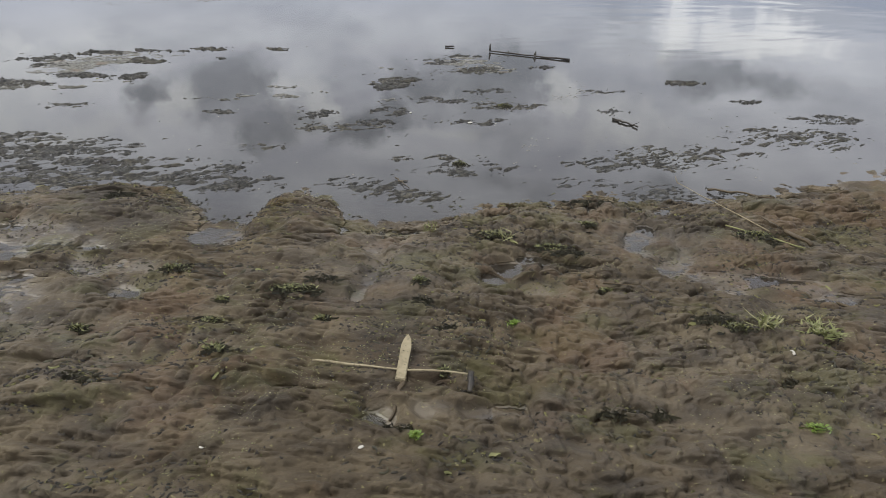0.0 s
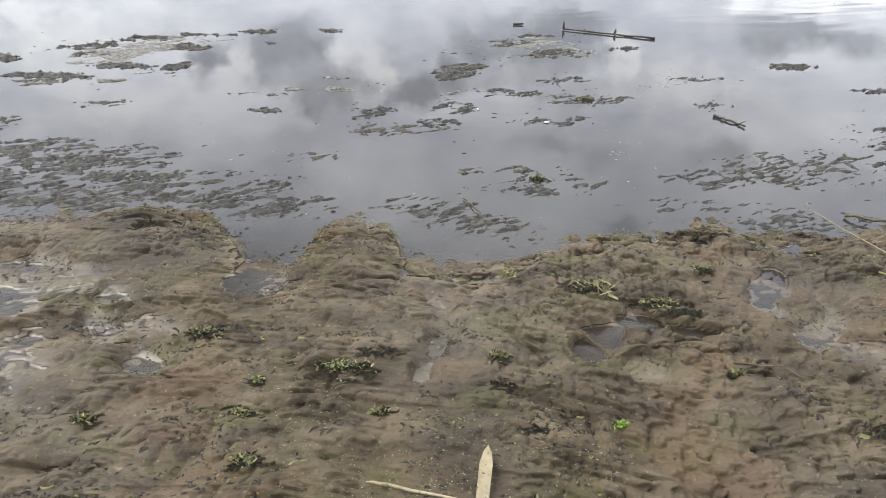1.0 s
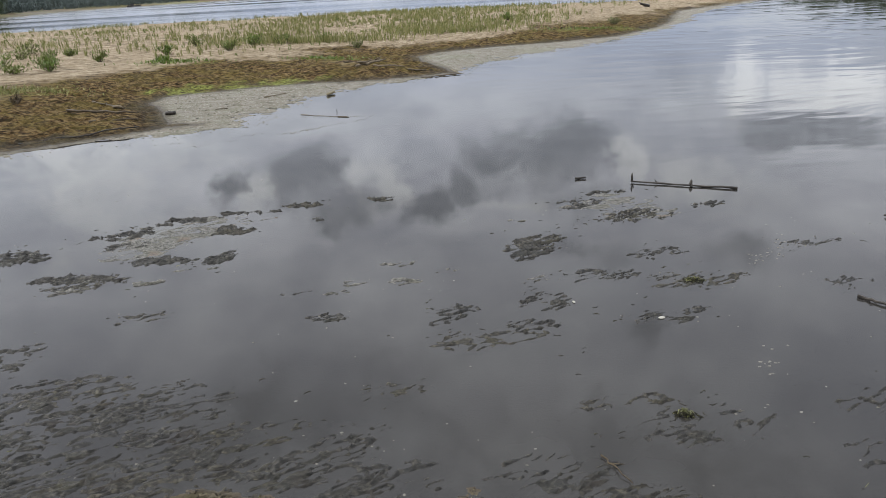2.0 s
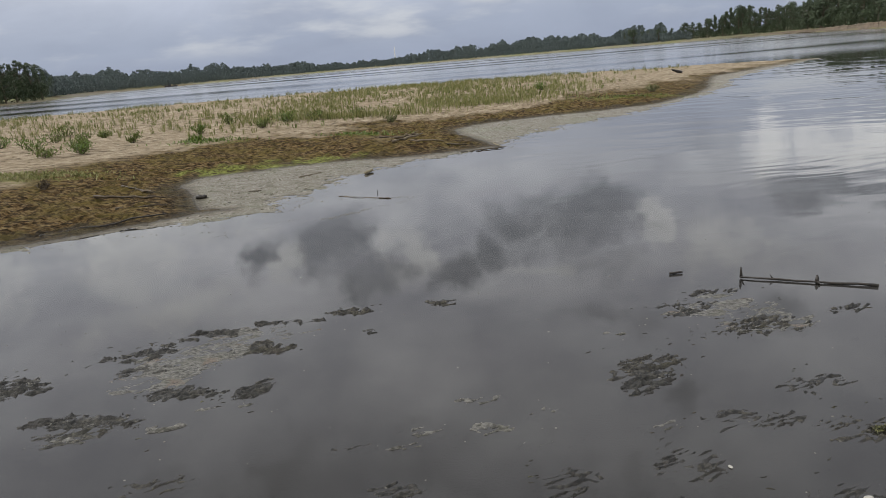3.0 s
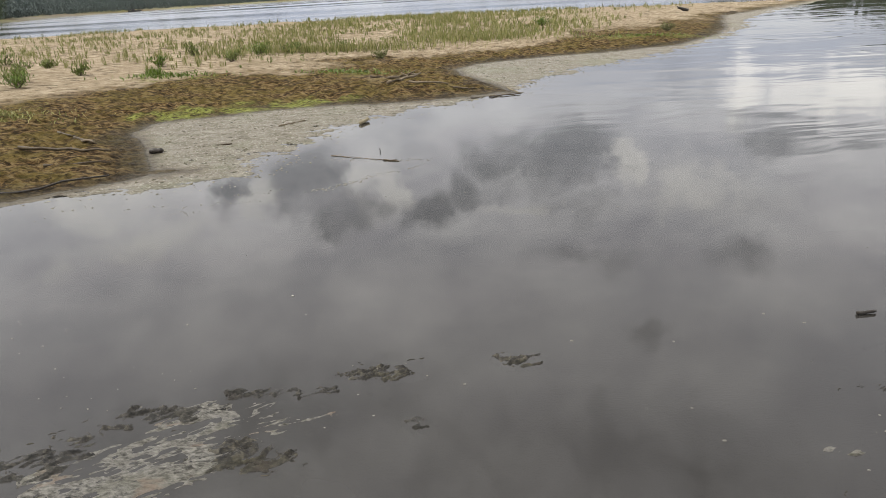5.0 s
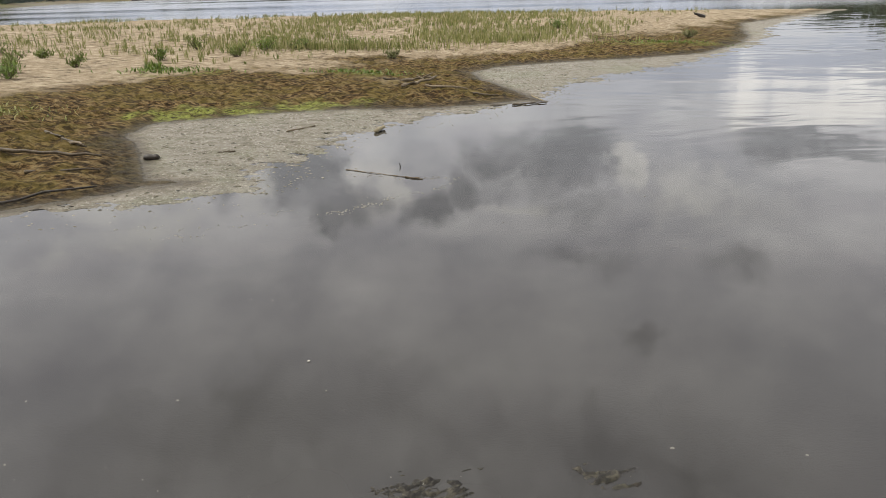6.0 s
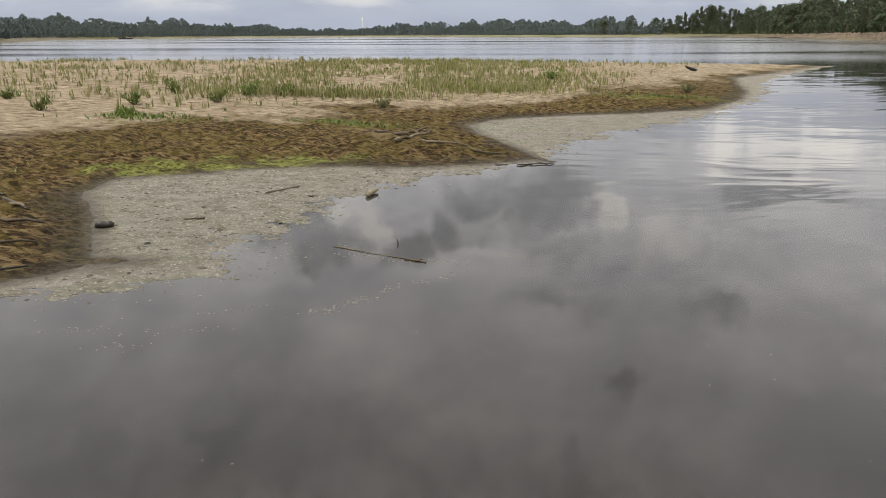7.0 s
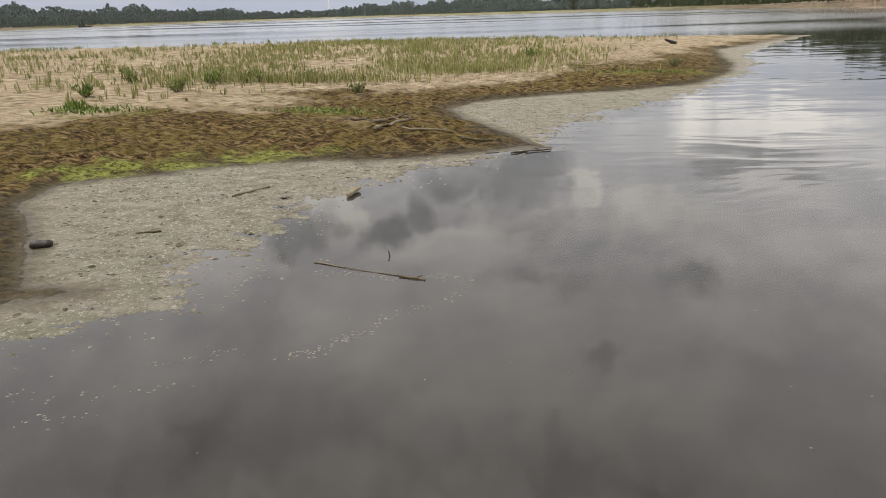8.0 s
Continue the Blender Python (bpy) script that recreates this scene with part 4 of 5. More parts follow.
def build_trees():
    kinds = []
    for i, (h, sp, pop) in enumerate([(10, 3.4, False), (8, 3.6, False), (12, 3.0, True), (11, 4.2, False), (7, 3.0, False)]):
        kinds.append((trunk_mesh("trunk", h, 40 + i), limb_meshes(h, 50 + i, pop), crown_mesh("crown", h, sp, 3000, 0.17, 60 + i, pop)))
    rng = random.Random(5)
    rows = []
    for az in np.arange(9.0, 37.5, 0.42):
        reach = bank_reach(az)
        top = np.interp(az, [9, 13, 15, 17, 20, 22, 25, 30, 38], [1.05, 1.2, 1.5, 2.1, 2.0, 2.1, 2.7, 3.5, 4.0])
        for k in range(1 if az < 15 else 2):
            d = reach + rng.uniform(20, 34) + 16 * k
            rows.append((az + rng.uniform(-0.2, 0.2), d, d * math.tan(radians(top)) * rng.uniform(0.72, 1.02)))
    for az in (-36.0, -36.5, -37.1, -37.6, -38.3, -39.0, -40.0):
        d = bank_reach(az) + rng.uniform(8, 16)
        rows.append((az, d, d * math.tan(radians(2.55)) * rng.uniform(0.85, 1.0) + 1.2))
    for az, d, h in rows:
        x, y = at_bearing(az, d)
        k = rng.choice([0, 1, 2, 3, 4] if az > 0 else [0, 3, 1])
        root = new("tree")
        size = h / (10, 8, 12, 11, 7)[k]
        root.matrix_basis = Matrix.LocRotScale((x, y, zat(x, y)), Euler((0, 0, rng.random() * 6.28)), (size * rng.uniform(0.9, 1.15), size, size))
        trunk, limbs, crown = kinds[k]
        stem = new("trunk", trunk)
        leafage = new("crown", crown)
        stem.parent = leafage.parent = root
        for me in limbs:
            new("limb", me).parent = stem
        tagged(root, "tall slim poplar on the far river bank" if k == 2 else "full green riverside tree on the far bank", "tree", "trees on the far bank")


def build_woods(name, label, az0, az1, step, heights, back, size, seed, mat=HAZY_LEAF):
    """A far belt of woodland."""
    rng = random.Random(seed)
    s = Soup()
    for az in np.arange(az0, az1, step):
        a = az + rng.uniform(-step, step)
        d = bank_reach(a) + rng.uniform(*back)
        top = np.interp(a, heights[0], heights[1])
        wave = 0.82 + 0.75 * float(fbm(np.array([a * 0.9]), np.array([2.5]), 3, seed)[0])
        h = max(2.0, (d * math.tan(radians(top)) + 1.7) * wave * rng.choice([0.7, 0.85, 0.95, 1.0, 1.05]))
        x, y = at_bearing(a, d)
        z = zat(x, y)
        wide = h * rng.uniform(0.28, 0.5)
        for i in range(110):
            t = rng.random() ** 0.8
            r = wide * math.sqrt(max(0.05, 1 - (2 * t - 0.85) ** 2)) * rng.random() ** 0.5
            b = rng.random() * 6.28
            c = Vector((x + math.cos(b) * r, y + math.sin(b) * r, z + h * t * 0.97))
            u = Vector((rng.uniform(-1, 1), rng.uniform(-0.4, 0.4), rng.uniform(-0.6, 0.6))).normalized() * size * rng.uniform(0.5, 1.2)
            w = Vector((rng.uniform(-0.4, 0.4), rng.uniform(-0.5, 0.5), 1)).normalized() * size * rng.uniform(0.4, 1.0)
            s.quad(tuple(c - u), tuple(c - w), tuple(c + u), tuple(c + w))
    tagged(s.out(name, mat), label, "woods", kind="stuff")


def build_bluff():
    """The eroded sandy face of the near part of the far bank."""
    s = Soup()
    azs = np.arange(16.0, 39.0, 0.06)
    cols = []
    for i, az in enumerate(azs):
        reach = bank_reach(az)
        tall = float(np.interp(az, [16, 18, 20, 23, 25, 30, 39], [0.1, 0.3, 0.5, 0.7, 1.1, 1.4, 1.5]))
        bite = float(fbm(np.array([az * 3.0]), np.array([0.3]), 4, 5)[0])
        col = []
        for k, (back, h) in enumerate([(2, -0.2), (7, 0.3), (9, 0.55), (10, 0.85), (11.5, 1.0), (16, 1.05), (24, 0.9), (34, -0.3)]):
            w = float(fbm(np.array([az * 9.0]), np.array([k * 0.9]), 3, 9)[0])
            x, y = at_bearing(az, reach + back + 3.5 * bite + 2.2 * w)
            col.append((x, y, 0.4 + tall * h * (1 + 0.5 * w)))
        cols.append(col)
    n = len(cols[0])
    s.v = [p for c in cols for p in c]
    s.f = [(i * n + k, (i + 1) * n + k, (i + 1) * n + k + 1, i * n + k + 1) for i in range(len(cols) - 1) for k in range(n - 1)]
    tagged(s.out("river_bluff", BLUFF), "eroded pale sandy bank under riverside trees", "river bank", kind="structure")


def build_mast():
    root = new("radio_mast")
    x, y = at_bearing(-9.4, 1500)
    root.location = (x, y, 1.5)
    s = Soup()
    limb(s, [(0, 0, 0), (0, 0, 20), (0, 0, 36)], [1.3, 1.0, 0.8], 10, 0)
    s.out("shaft", PAINT_WHITE, False, root)
    s = Soup()
    limb(s, [(0, 0, 29), (0, 0, 30.5)], [1.8, 1.8], 12, 0)
    s.out("platform", PAINT_WHITE, False, root)
    s = Soup()
    limb(s, [(0, 0, 36), (0, 0, 40)], [0.25, 0.1], 6, 0)
    s.out("antenna", PAINT_WHITE, False, root)
    tagged(root, "distant white mast above the far woods", "mast")


def build_boat():
    x, y = at_bearing(-27.1, bank_reach(-27.1) - 12)
    root = new("moored_boat")
    root.location, root.rotation_euler = (x, y, 0), (0, 0, radians(28))
    s = Soup()
    outline = [(-4, 0.5), (-3.6, 0.95), (0, 1.1), (2.8, 0.9), (4.4, 0.0), (2.8, -0.9), (0, -1.1), (-3.6, -0.95), (-4, -0.5)]
    n = len(outline)
    s.v = [(px * 0.9, py * 0.8, -0.15) for px, py in outline] + [(px, py, 0.75 + 0.03 * max(px, 0)) for px, py in outline] + [(px * 0.94, py * 0.9, 0.7) for px, py in outline]
    s.f = [(i, (i + 1) % n, n + (i + 1) % n, n + i) for i in range(n)] + [(n + i, n + (i + 1) % n, 2 * n + (i + 1) % n, 2 * n + i) for i in range(n)] + [tuple(range(2 * n, 3 * n)), tuple(reversed(range(n)))]
    s.out("hull", HULL, False, root)
    for nm, cx, w, h in (("cabin", -0.8, 2.2, 1.1), ("engine_box", -3.0, 0.8, 0.7)):
        s = Soup()
        z0 = 0.7
        s.v = [(cx + a * w / 2 * k, b * 0.75 * k, z) for z, k in ((z0, 1.0), (z0 + h * 0.85, 0.95), (z0 + h, 0.85)) for a, b in ((-1, -1), (1, -1), (1, 1), (-1, 1))]
        s.f = [(4 * r + i, 4 * r + (i + 1) % 4, 4 * r + 4 + (i + 1) % 4, 4 * r + 4 + i) for r in range(2) for i in range(4)] + [(8, 9, 10, 11)]
        s.out(nm, HULL, False, root)
    tagged(root, "small dark boat moored off the far shore", "boat")


build_bluff()
build_trees()
# far_woods and bank_scrub take the default leaf with haze in its colour
build_woods("far_woods", "distant dark belt of woods in haze-tinted colour behind the river", -41, 12, 0.085, ([-41, -36, -30, -25, -20, -15, -10, -8, -5, 0, 5, 12], [1.7, 1.5, 1.25, 0.95, 0.75, 0.5, 0.42, 0.75, 0.75, 0.8, 0.9, 1.0]), (40, 90), 0.8, 31)
build_woods("bank_scrub", "low green scrub in haze-tinted colour along the far sandy shore", -36, 14, 0.11, ([-36, -28, -22, -16, -5, 5, 15], [0.8, 0.65, 0.4, 0.15, 0.15, 0.35, 0.6]), (18, 38), 0.5, 33)
build_woods("bluff_scrub", "green scrub on top of the sandy bluff", 14, 36, 0.14, ([14, 20, 25, 36], [0.55, 0.7, 1.0, 1.3]), (20, 40), 0.35, 35, TREE_LEAF)
build_woods("riverside_thicket", "dense green thicket under the trees by the river", -42, -35.6, 0.10, ([-42, -38, -35.6], [2.0, 1.9, 1.3]), (6, 20), 0.3, 37, TREE_LEAF)
build_mast()
build_boat()


# ---- plants on the sand bar ----
def scatter(n, x0, x1, y0, y1, seed):
    r = np.random.RandomState(seed)
    return r.uniform(x0, x1, n), r.uniform(y0, y1, n), r.rand(n)


def build_beach_grass():
    for name, mat, seed, count in (("beach_grass", REED, 3, 34000), ("green_beach_weed", BUSH, 4, 4200)):
        rng = random.Random(seed)
        random.seed(seed)
        x, y, u = scatter(count, -30, 9, 17, 43, seed)
        z = land(x, y)[0]
        core = 0.6 * ease(x, -15, -7) * ease(x, 5.5, -1.0) * ease(y, 20.5, 23.5)
        left = 0.22 * ease(x, -7, -10)
        keep = np.maximum(np.maximum(core, left), 0.10) * ease(fbm(x * 0.35, y * 0.5, 3, seed), -0.35, 0.15) * ease(y, 18.5, 21.5) * (z > 0.24)
        s = Soup()
        for i in np.nonzero(u < keep)[0]:
            h = rng.uniform(0.10, 0.29) * (0.75 if name == "green_beach_weed" else 1)
            for k in range(rng.randint(3, 6)):
                a, lean = rng.random() * 6.28, rng.uniform(0.05, 0.3) * h
                rx, ry = x[i] + rng.uniform(-0.05, 0.05), y[i] + rng.uniform(-0.05, 0.05)
                s.blade((rx, ry, z[i] - 0.02), (rx + math.cos(a) * lean, ry + math.sin(a) * lean, z[i] + h * rng.uniform(0.6, 1.1)), rng.uniform(0.006, 0.015), 0.03)
        tagged(s.out(name, mat), "sparse pale green grass growing on dry sand" if mat is REED else "low green weeds scattered over dry sand", "grass", kind="stuff")


def bush(x, y, w, h, mat, label, seed, name="bush", category="bush", leaves=240):
    random.seed(seed)
    rng = random.Random(seed)
    root = new(name)
    root.location = (x, y, zat(x, y) - 0.01)
    foliage = Soup()
    for k in range(7):
        a, r = rng.random() * 6.28, rng.uniform(0.2, 0.9) * w
        tip = (math.cos(a) * r, math.sin(a) * r, h * rng.uniform(0.6, 1.0))
        stem = Soup()
        limb(stem, crooked((0, 0, -0.02), tip, 3, 0.03, rng), [0.012, 0.009, 0.007, 0.003], 4, 0.1, rng)
        stem.out("stem", TRUNK, False, root)
        for j in range(leaves // 7):
            t = rng.uniform(0.15, 1.05)
            p = Vector(tip) * t + Vector((rng.uniform(-1, 1), rng.uniform(-1, 1), rng.uniform(-0.5, 0.6))) * w * 0.28
            p.z = max(p.z, 0.01)
            d = Vector((rng.uniform(-1, 1), rng.uniform(-1, 1), rng.uniform(0.3, 2.0))).normalized() * rng.uniform(0.05, 0.12)
            foliage.blade(tuple(p), tuple(p + d), rng.uniform(0.007, 0.015), 0.012)
    foliage.out("foliage", mat, False, root)
    return tagged(root, label, category, "bushes on the sand bar")


build_beach_grass()
BUSHES = [(-9.6, 20.6, 0.26, 0.34), (-9.6, 22.8, 0.38, 0.55), (-8.05, 21.3, 0.34, 0.4), (-7.8, 22.8, 0.42, 0.5), (-7.0, 23.1, 0.36, 0.4), (-5.7, 23.6, 0.4, 0.42), (0.27, 29.3, 0.4, 0.5), (-11.8, 18.4, 0.4, 0.5), (-12.0, 17.3, 0.5, 0.3), (-15.2, 19.9, 0.5, 0.5), (-14.8, 22.3, 0.6, 0.6), (-12.9, 21.3, 0.3, 0.3), (-13.2, 18.6, 0.5, 0.55), (-12.5, 19.5, 0.4, 0.5), (-14.1, 20.7, 0.5, 0.55), (-11.3, 17.7, 0.4, 0.45), (-13.8, 17.2, 0.5, 0.5), (-10.9, 19.3, 0.3, 0.45)]
for i, (x, y, w, h) in enumerate(BUSHES):
    bush(x, y, w, h * 0.6, BUSH if i % 3 else LEAF_BRIGHT, "small green willow bush growing from dry sand", 100 + i)
bush(-4.3, 21.5, 0.26, 0.17, STRAW, "withered brown weed on the dry sand", 130, "withered_weed", "weed")
bush(-9.1, 13.15, 0.16, 0.14, ROOT, "dark dry weed on the damp sand", 131, "dry_weed", "weed", 60)
bush(3.9, 26.3, 0.3, 0.14, STRAW, "low yellowish grass tuft on the sand", 132, "grass_tuft", "grass")


def turf(x, y, w, d, n, h, mat, label, seed):
    random.seed(seed)
    rng = random.Random(seed)
    s = Soup()
    spots = [(rng.gauss(0, w / 2), rng.gauss(0, d / 2)) for i in range(n)]
    ground = land(x + np.array([q[0] for q in spots]), y + np.array([q[1] for q in spots]))[0]
    for (px, py), pz in zip(spots, ground):
        s.blade((px, py, pz - 0.01), (px + rng.uniform(-0.06, 0.06), py + rng.uniform(-0.06, 0.06), pz + rng.uniform(0.4, 1.1) * h), rng.uniform(0.008, 0.016), 0.02)
    ob = s.out("grass_patch", mat)
    ob.location = (x, y, 0)
    return tagged(ob, label, "grass", kind="stuff")


for i, (x, y, w, d, n, h) in enumerate([(-8.6, 18.7, 1.0, 0.3, 320, 0.09), (-4.5, 18.6, 1.1, 0.3, 260, 0.07), (-10.8, 14.6, 2.0, 0.55, 1100, 0.08), (-8.9, 18.9, 0.25, 0.15, 70, 0.2), (3.0, 24.8, 1.6, 0.4, 300, 0.07), (-6.2, 23.4, 3.0, 0.5, 1300, 0.26), (-2.2, 25.2, 3.0, 0.8, 900, 0.24)]):
    turf(x, y, w, d, n, h, REED if i in (2, 5, 6) else LEAF_BRIGHT, "low green grass patch on the damp sand", 150 + i)


# ---- wood and stones on and off the bar ----
wood("driftwood_log", (-3.52, 17.3, 0.05), (-2.95, 17.95, 0.06), 0.026, 0.018, GREY_WOOD, "weathered brown driftwood log on damp sand", "driftwood", 1, 0.03, [(0.6, (0.2, -0.1, 0.1), 0.02)], group="driftwood pile")
wood("driftwood_log", (-3.45, 16.75, 0.05), (-2.95, 17.35, 0.10), 0.03, 0.022, GREY_WOOD, "short dark driftwood log on damp sand", "driftwood", 2, 0.03, [(0.7, (-0.15, 0.1, 0.08), 0.02)], group="driftwood pile")
wood("driftwood_branch", (-3.05, 16.75, 0.05), (-2.3, 16.45, 0.02), 0.022, 0.010, GREY_WOOD, "pale bent driftwood branch on damp sand", "driftwood", 3, 0.05, group="driftwood pile")
wood("driftwood_branch", (-3.9, 17.55, 0.03), (-3.3, 17.6, 0.02), 0.025, 0.015, ROOT, "thin dark driftwood branch on damp sand", "driftwood", 4, 0.03, group="driftwood pile")
wood("driftwood_branch", (-2.2, 16.1, 0.02), (-1.78, 15.97, 0.02), 0.02, 0.012, ROOT, "dark stick at the edge of the damp sand", "driftwood", 5, 0.02)
wood("driftwood_log", (-1.58, 15.47, 0.012), (-1.04, 15.62, 0.012), 0.011, 0.008, ROOT, "grey log on the point of the sand spit", "driftwood", 6, 0.02)
wood("driftwood_branch", (-1.25, 16.1, 0.05), (-1.09, 15.66, 0.03), 0.012, 0.008, PALE_WOOD, "pale stick leaning on a log at the spit", "driftwood", 7, 0.01)
wood("wood_chunk", (-3.39, 13.48, 0.022), (-3.31, 13.72, 0.035), 0.028, 0.022, PALE_WOOD, "pale broken chunk of wood in the shallows", "driftwood", 8, 0.006)
wood("dark_block", (-5.77, 12.06, 0.03), (-5.62, 12.06, 0.035), 0.04, 0.036, BLACK_WOOD, "dark charred lump of wood on wet sand", "driftwood", 9, 0.004)
wood("long_twig", (-3.38, 11.58, 0.003), (-2.72, 11.26, 0.003), 0.004, 0.003, GREY_WOOD, "long thin twig floating in shallow water", "stick", 10, 0.008)
wood("root_end", (-2.72, 11.25, 0.005), (-2.54, 11.17, 0.004), 0.011, 0.006, ROOT, "dark ragged root end in shallow water", "stick", 11, 0.008, [(0.5, (0.07, 0.03, 0.006), 0.006)])
wood("upright_twig", (-2.82, 11.68, 0.0), (-2.835, 11.69, 0.045), 0.006, 0.003, BLACK_WOOD, "short black twig standing in shallow water", "stick", 12, 0.006)
wood("stick", (-7.35, 11.9, 0.03), (-6.2, 11.93, 0.03), 0.022, 0.014, ROOT, "dark stick lying on the algae-stained beach", "stick", 13, 0.03)
wood("stick", (-7.7, 13.25, 0.03), (-6.65, 12.4, 0.03), 0.02, 0.012, ROOT, "bent dark stick on the algae-stained beach", "stick", 14, 0.06)
wood("stick", (-6.9, 9.95, 0.012), (-5.6, 10.78, 0.012), 0.014, 0.009, BLACK_WOOD, "long dark stick along the water's edge", "stick", 15, 0.04)
wood("stick", (-7.15, 12.75, 0.03), (-6.65, 12.35, 0.04), 0.024, 0.015, GREY_WOOD, "brown bent stick on the algae-stained beach", "stick", 16, 0.03)
wood("stick", (-6.6, 11.2, 0.02), (-5.9, 11.35, 0.02), 0.016, 0.01, ROOT, "dark stick lying on the algae-stained beach", "stick", 17, 0.03)
wood("stick", (-5.05, 12.35, 0.005), (-4.85, 12.4, 0.012), 0.012, 0.008, ROOT, "short dark stick on pale dried scum", "stick", 18, 0.006)
wood("stick", (-4.6, 13.6, 0.005), (-4.3, 13.95, 0.008), 0.012, 0.008, GREY_WOOD, "thin stick on pale dried scum", "stick", 19, 0.006)
wood("stump", (7.05, 37.6, 0.12), (7.5, 37.68, 0.01), 0.05, 0.10, BLACK_WOOD, "dark driftwood stump on the top of the bar", "stump", 20, 0.02, [(0.25, (-0.16, 0, 0.1), 0.04), (0.6, (0.0, -0.1, -0.1), 0.05)])

# ---- sticks on the water and the near mud ----
wood("waterlogged_branch", (0.845, 7.157, 0.012), (1.666, 6.844, 0.010), 0.0065, 0.010, BLACK_WOOD, "black waterlogged branch lying on the water", "branch", 21, 0.006,
     [(0.0, (0.0, 0.01, 0.075), 0.012), (0.0, (0.005, -0.06, 0.02), 0.010), (0.57, (0.01, 0.02, 0.045), 0.015), (0.57, (0.0, -0.05, 0.0), 0.012), (0.25, (-0.02, 0.02, 0.03), 0.006)])
wood("stick", (1.62, 4.72, 0.01), (1.76, 4.52, 0.012), 0.009, 0.006, BLACK_WOOD, "black stick floating among scraps of algae", "stick", 22, 0.012, [(0.8, (0.05, 0.01, 0.02), 0.004)])
wood("stick", (0.36, 7.33, 0.01), (0.46, 7.35, 0.012), 0.01, 0.008, BLACK_WOOD, "short black stick on the water", "stick", 23, 0.004)
wood("twig", (0.0, 3.36, 0.008), (0.09, 3.2, 0.01), 0.004, 0.002, ROOT, "thin forked twig in shallow water", "twig", 24, 0.008, [(0.3, (0.05, -0.02, 0.01), 0.003)])
wood("reed_stalk", (1.62, 3.2, 0.09), (1.9, 2.62, 0.04), 0.002, 0.0035, PALE_WOOD, "long pale reed stalk on the mud", "reed", 25, 0.006, [(0.0, (-0.01, 0.02, 0.03), 0.003)])
wood("reed_stalk", (1.72, 2.72, 0.03), (2.03, 2.5, 0.02), 0.0035, 0.0045, STRAW, "bent greenish reed stalk on the mud", "reed", 26, 0.01)
wood("root_chunk", (1.92, 2.68, 0.03), (2.06, 2.5, 0.02), 0.008, 0.013, ROOT, "split dark root chunk on the mud", "driftwood", 27, 0.01, [(0.2, (-0.06, 0.1, 0.02), 0.006)])
wood("thin_twig", (-0.14, 1.53, 0.015), (0.35, 1.42, 0.03), 0.0045, 0.0035, PALE_WOOD, "thin pale twig lying across a stake", "twig", 28, 0.007, [(0.0, (-0.06, 0.005, 0.0), 0.006)])
wood("rotten_peg", (0.35, 1.43, 0.028), (0.345, 1.36, 0.0), 0.012, 0.009, BLACK_WOOD, "short rotten black peg stuck in mud", "peg", 29, 0.003)
wood("dark_twig", (0.125, 1.43, 0.012), (0.085, 1.27, 0.004), 0.009, 0.005, ROOT, "dark rotten twig half sunk in mud", "twig", 30, 0.008)
wood("twig", (1.95, 2.05, 0.012), (2.2, 1.85, 0.01), 0.008, 0.006, ROOT, "dark twig lying on wet mud", "twig", 31, 0.012)
wood("twig", (0.95, 2.1, 0.01), (1.3, 2.02, 0.008), 0.0035, 0.002, ROOT, "thin curved twig on wet mud", "twig", 32, 0.02)
wood("twig", (1.85, 3.3, 0.01), (2.15, 3.1, 0.01), 0.007, 0.005, ROOT, "dark twig on wet mud", "twig", 33, 0.02)


def build_stake():
    """A flat, pointed, pale stake lying on the mud."""
    z = zat(0.12, 1.53)
    bm = bmesh.new()
    outline = [(-0.018, -0.125), (0.016, -0.125), (0.018, 0.06), (0.013, 0.10), (0.0, 0.128), (-0.012, 0.10), (-0.019, 0.06)]
    low = [bm.verts.new((px, py, 0)) for px, py in outline]
    top = [bm.verts.new((px, py, 0.016)) for px, py in outline]
    bm.faces.new(list(reversed(low)))
    bm.faces.new(top)
    for i in range(len(outline)):
        j = (i + 1) % len(outline)
        bm.faces.new((low[i], low[j], top[j], top[i]))
    bmesh.ops.bevel(bm, geom=[e for e in bm.edges if e.verts[0].co.z == e.verts[1].co.z], offset=0.003, segments=2, affect="EDGES")
    me = bpy.data.meshes.new("wooden_stake")
    bm.to_mesh(me)
    bm.free()
    me.materials.append(PALE_WOOD)
    ob = new("wooden_stake", me)
    ob.matrix_basis = pose(0.122, 1.535, z + 0.016, 2, 3, -4)
    tagged(ob, "pale pointed wooden stake lying on mud", "stake")


build_stake()


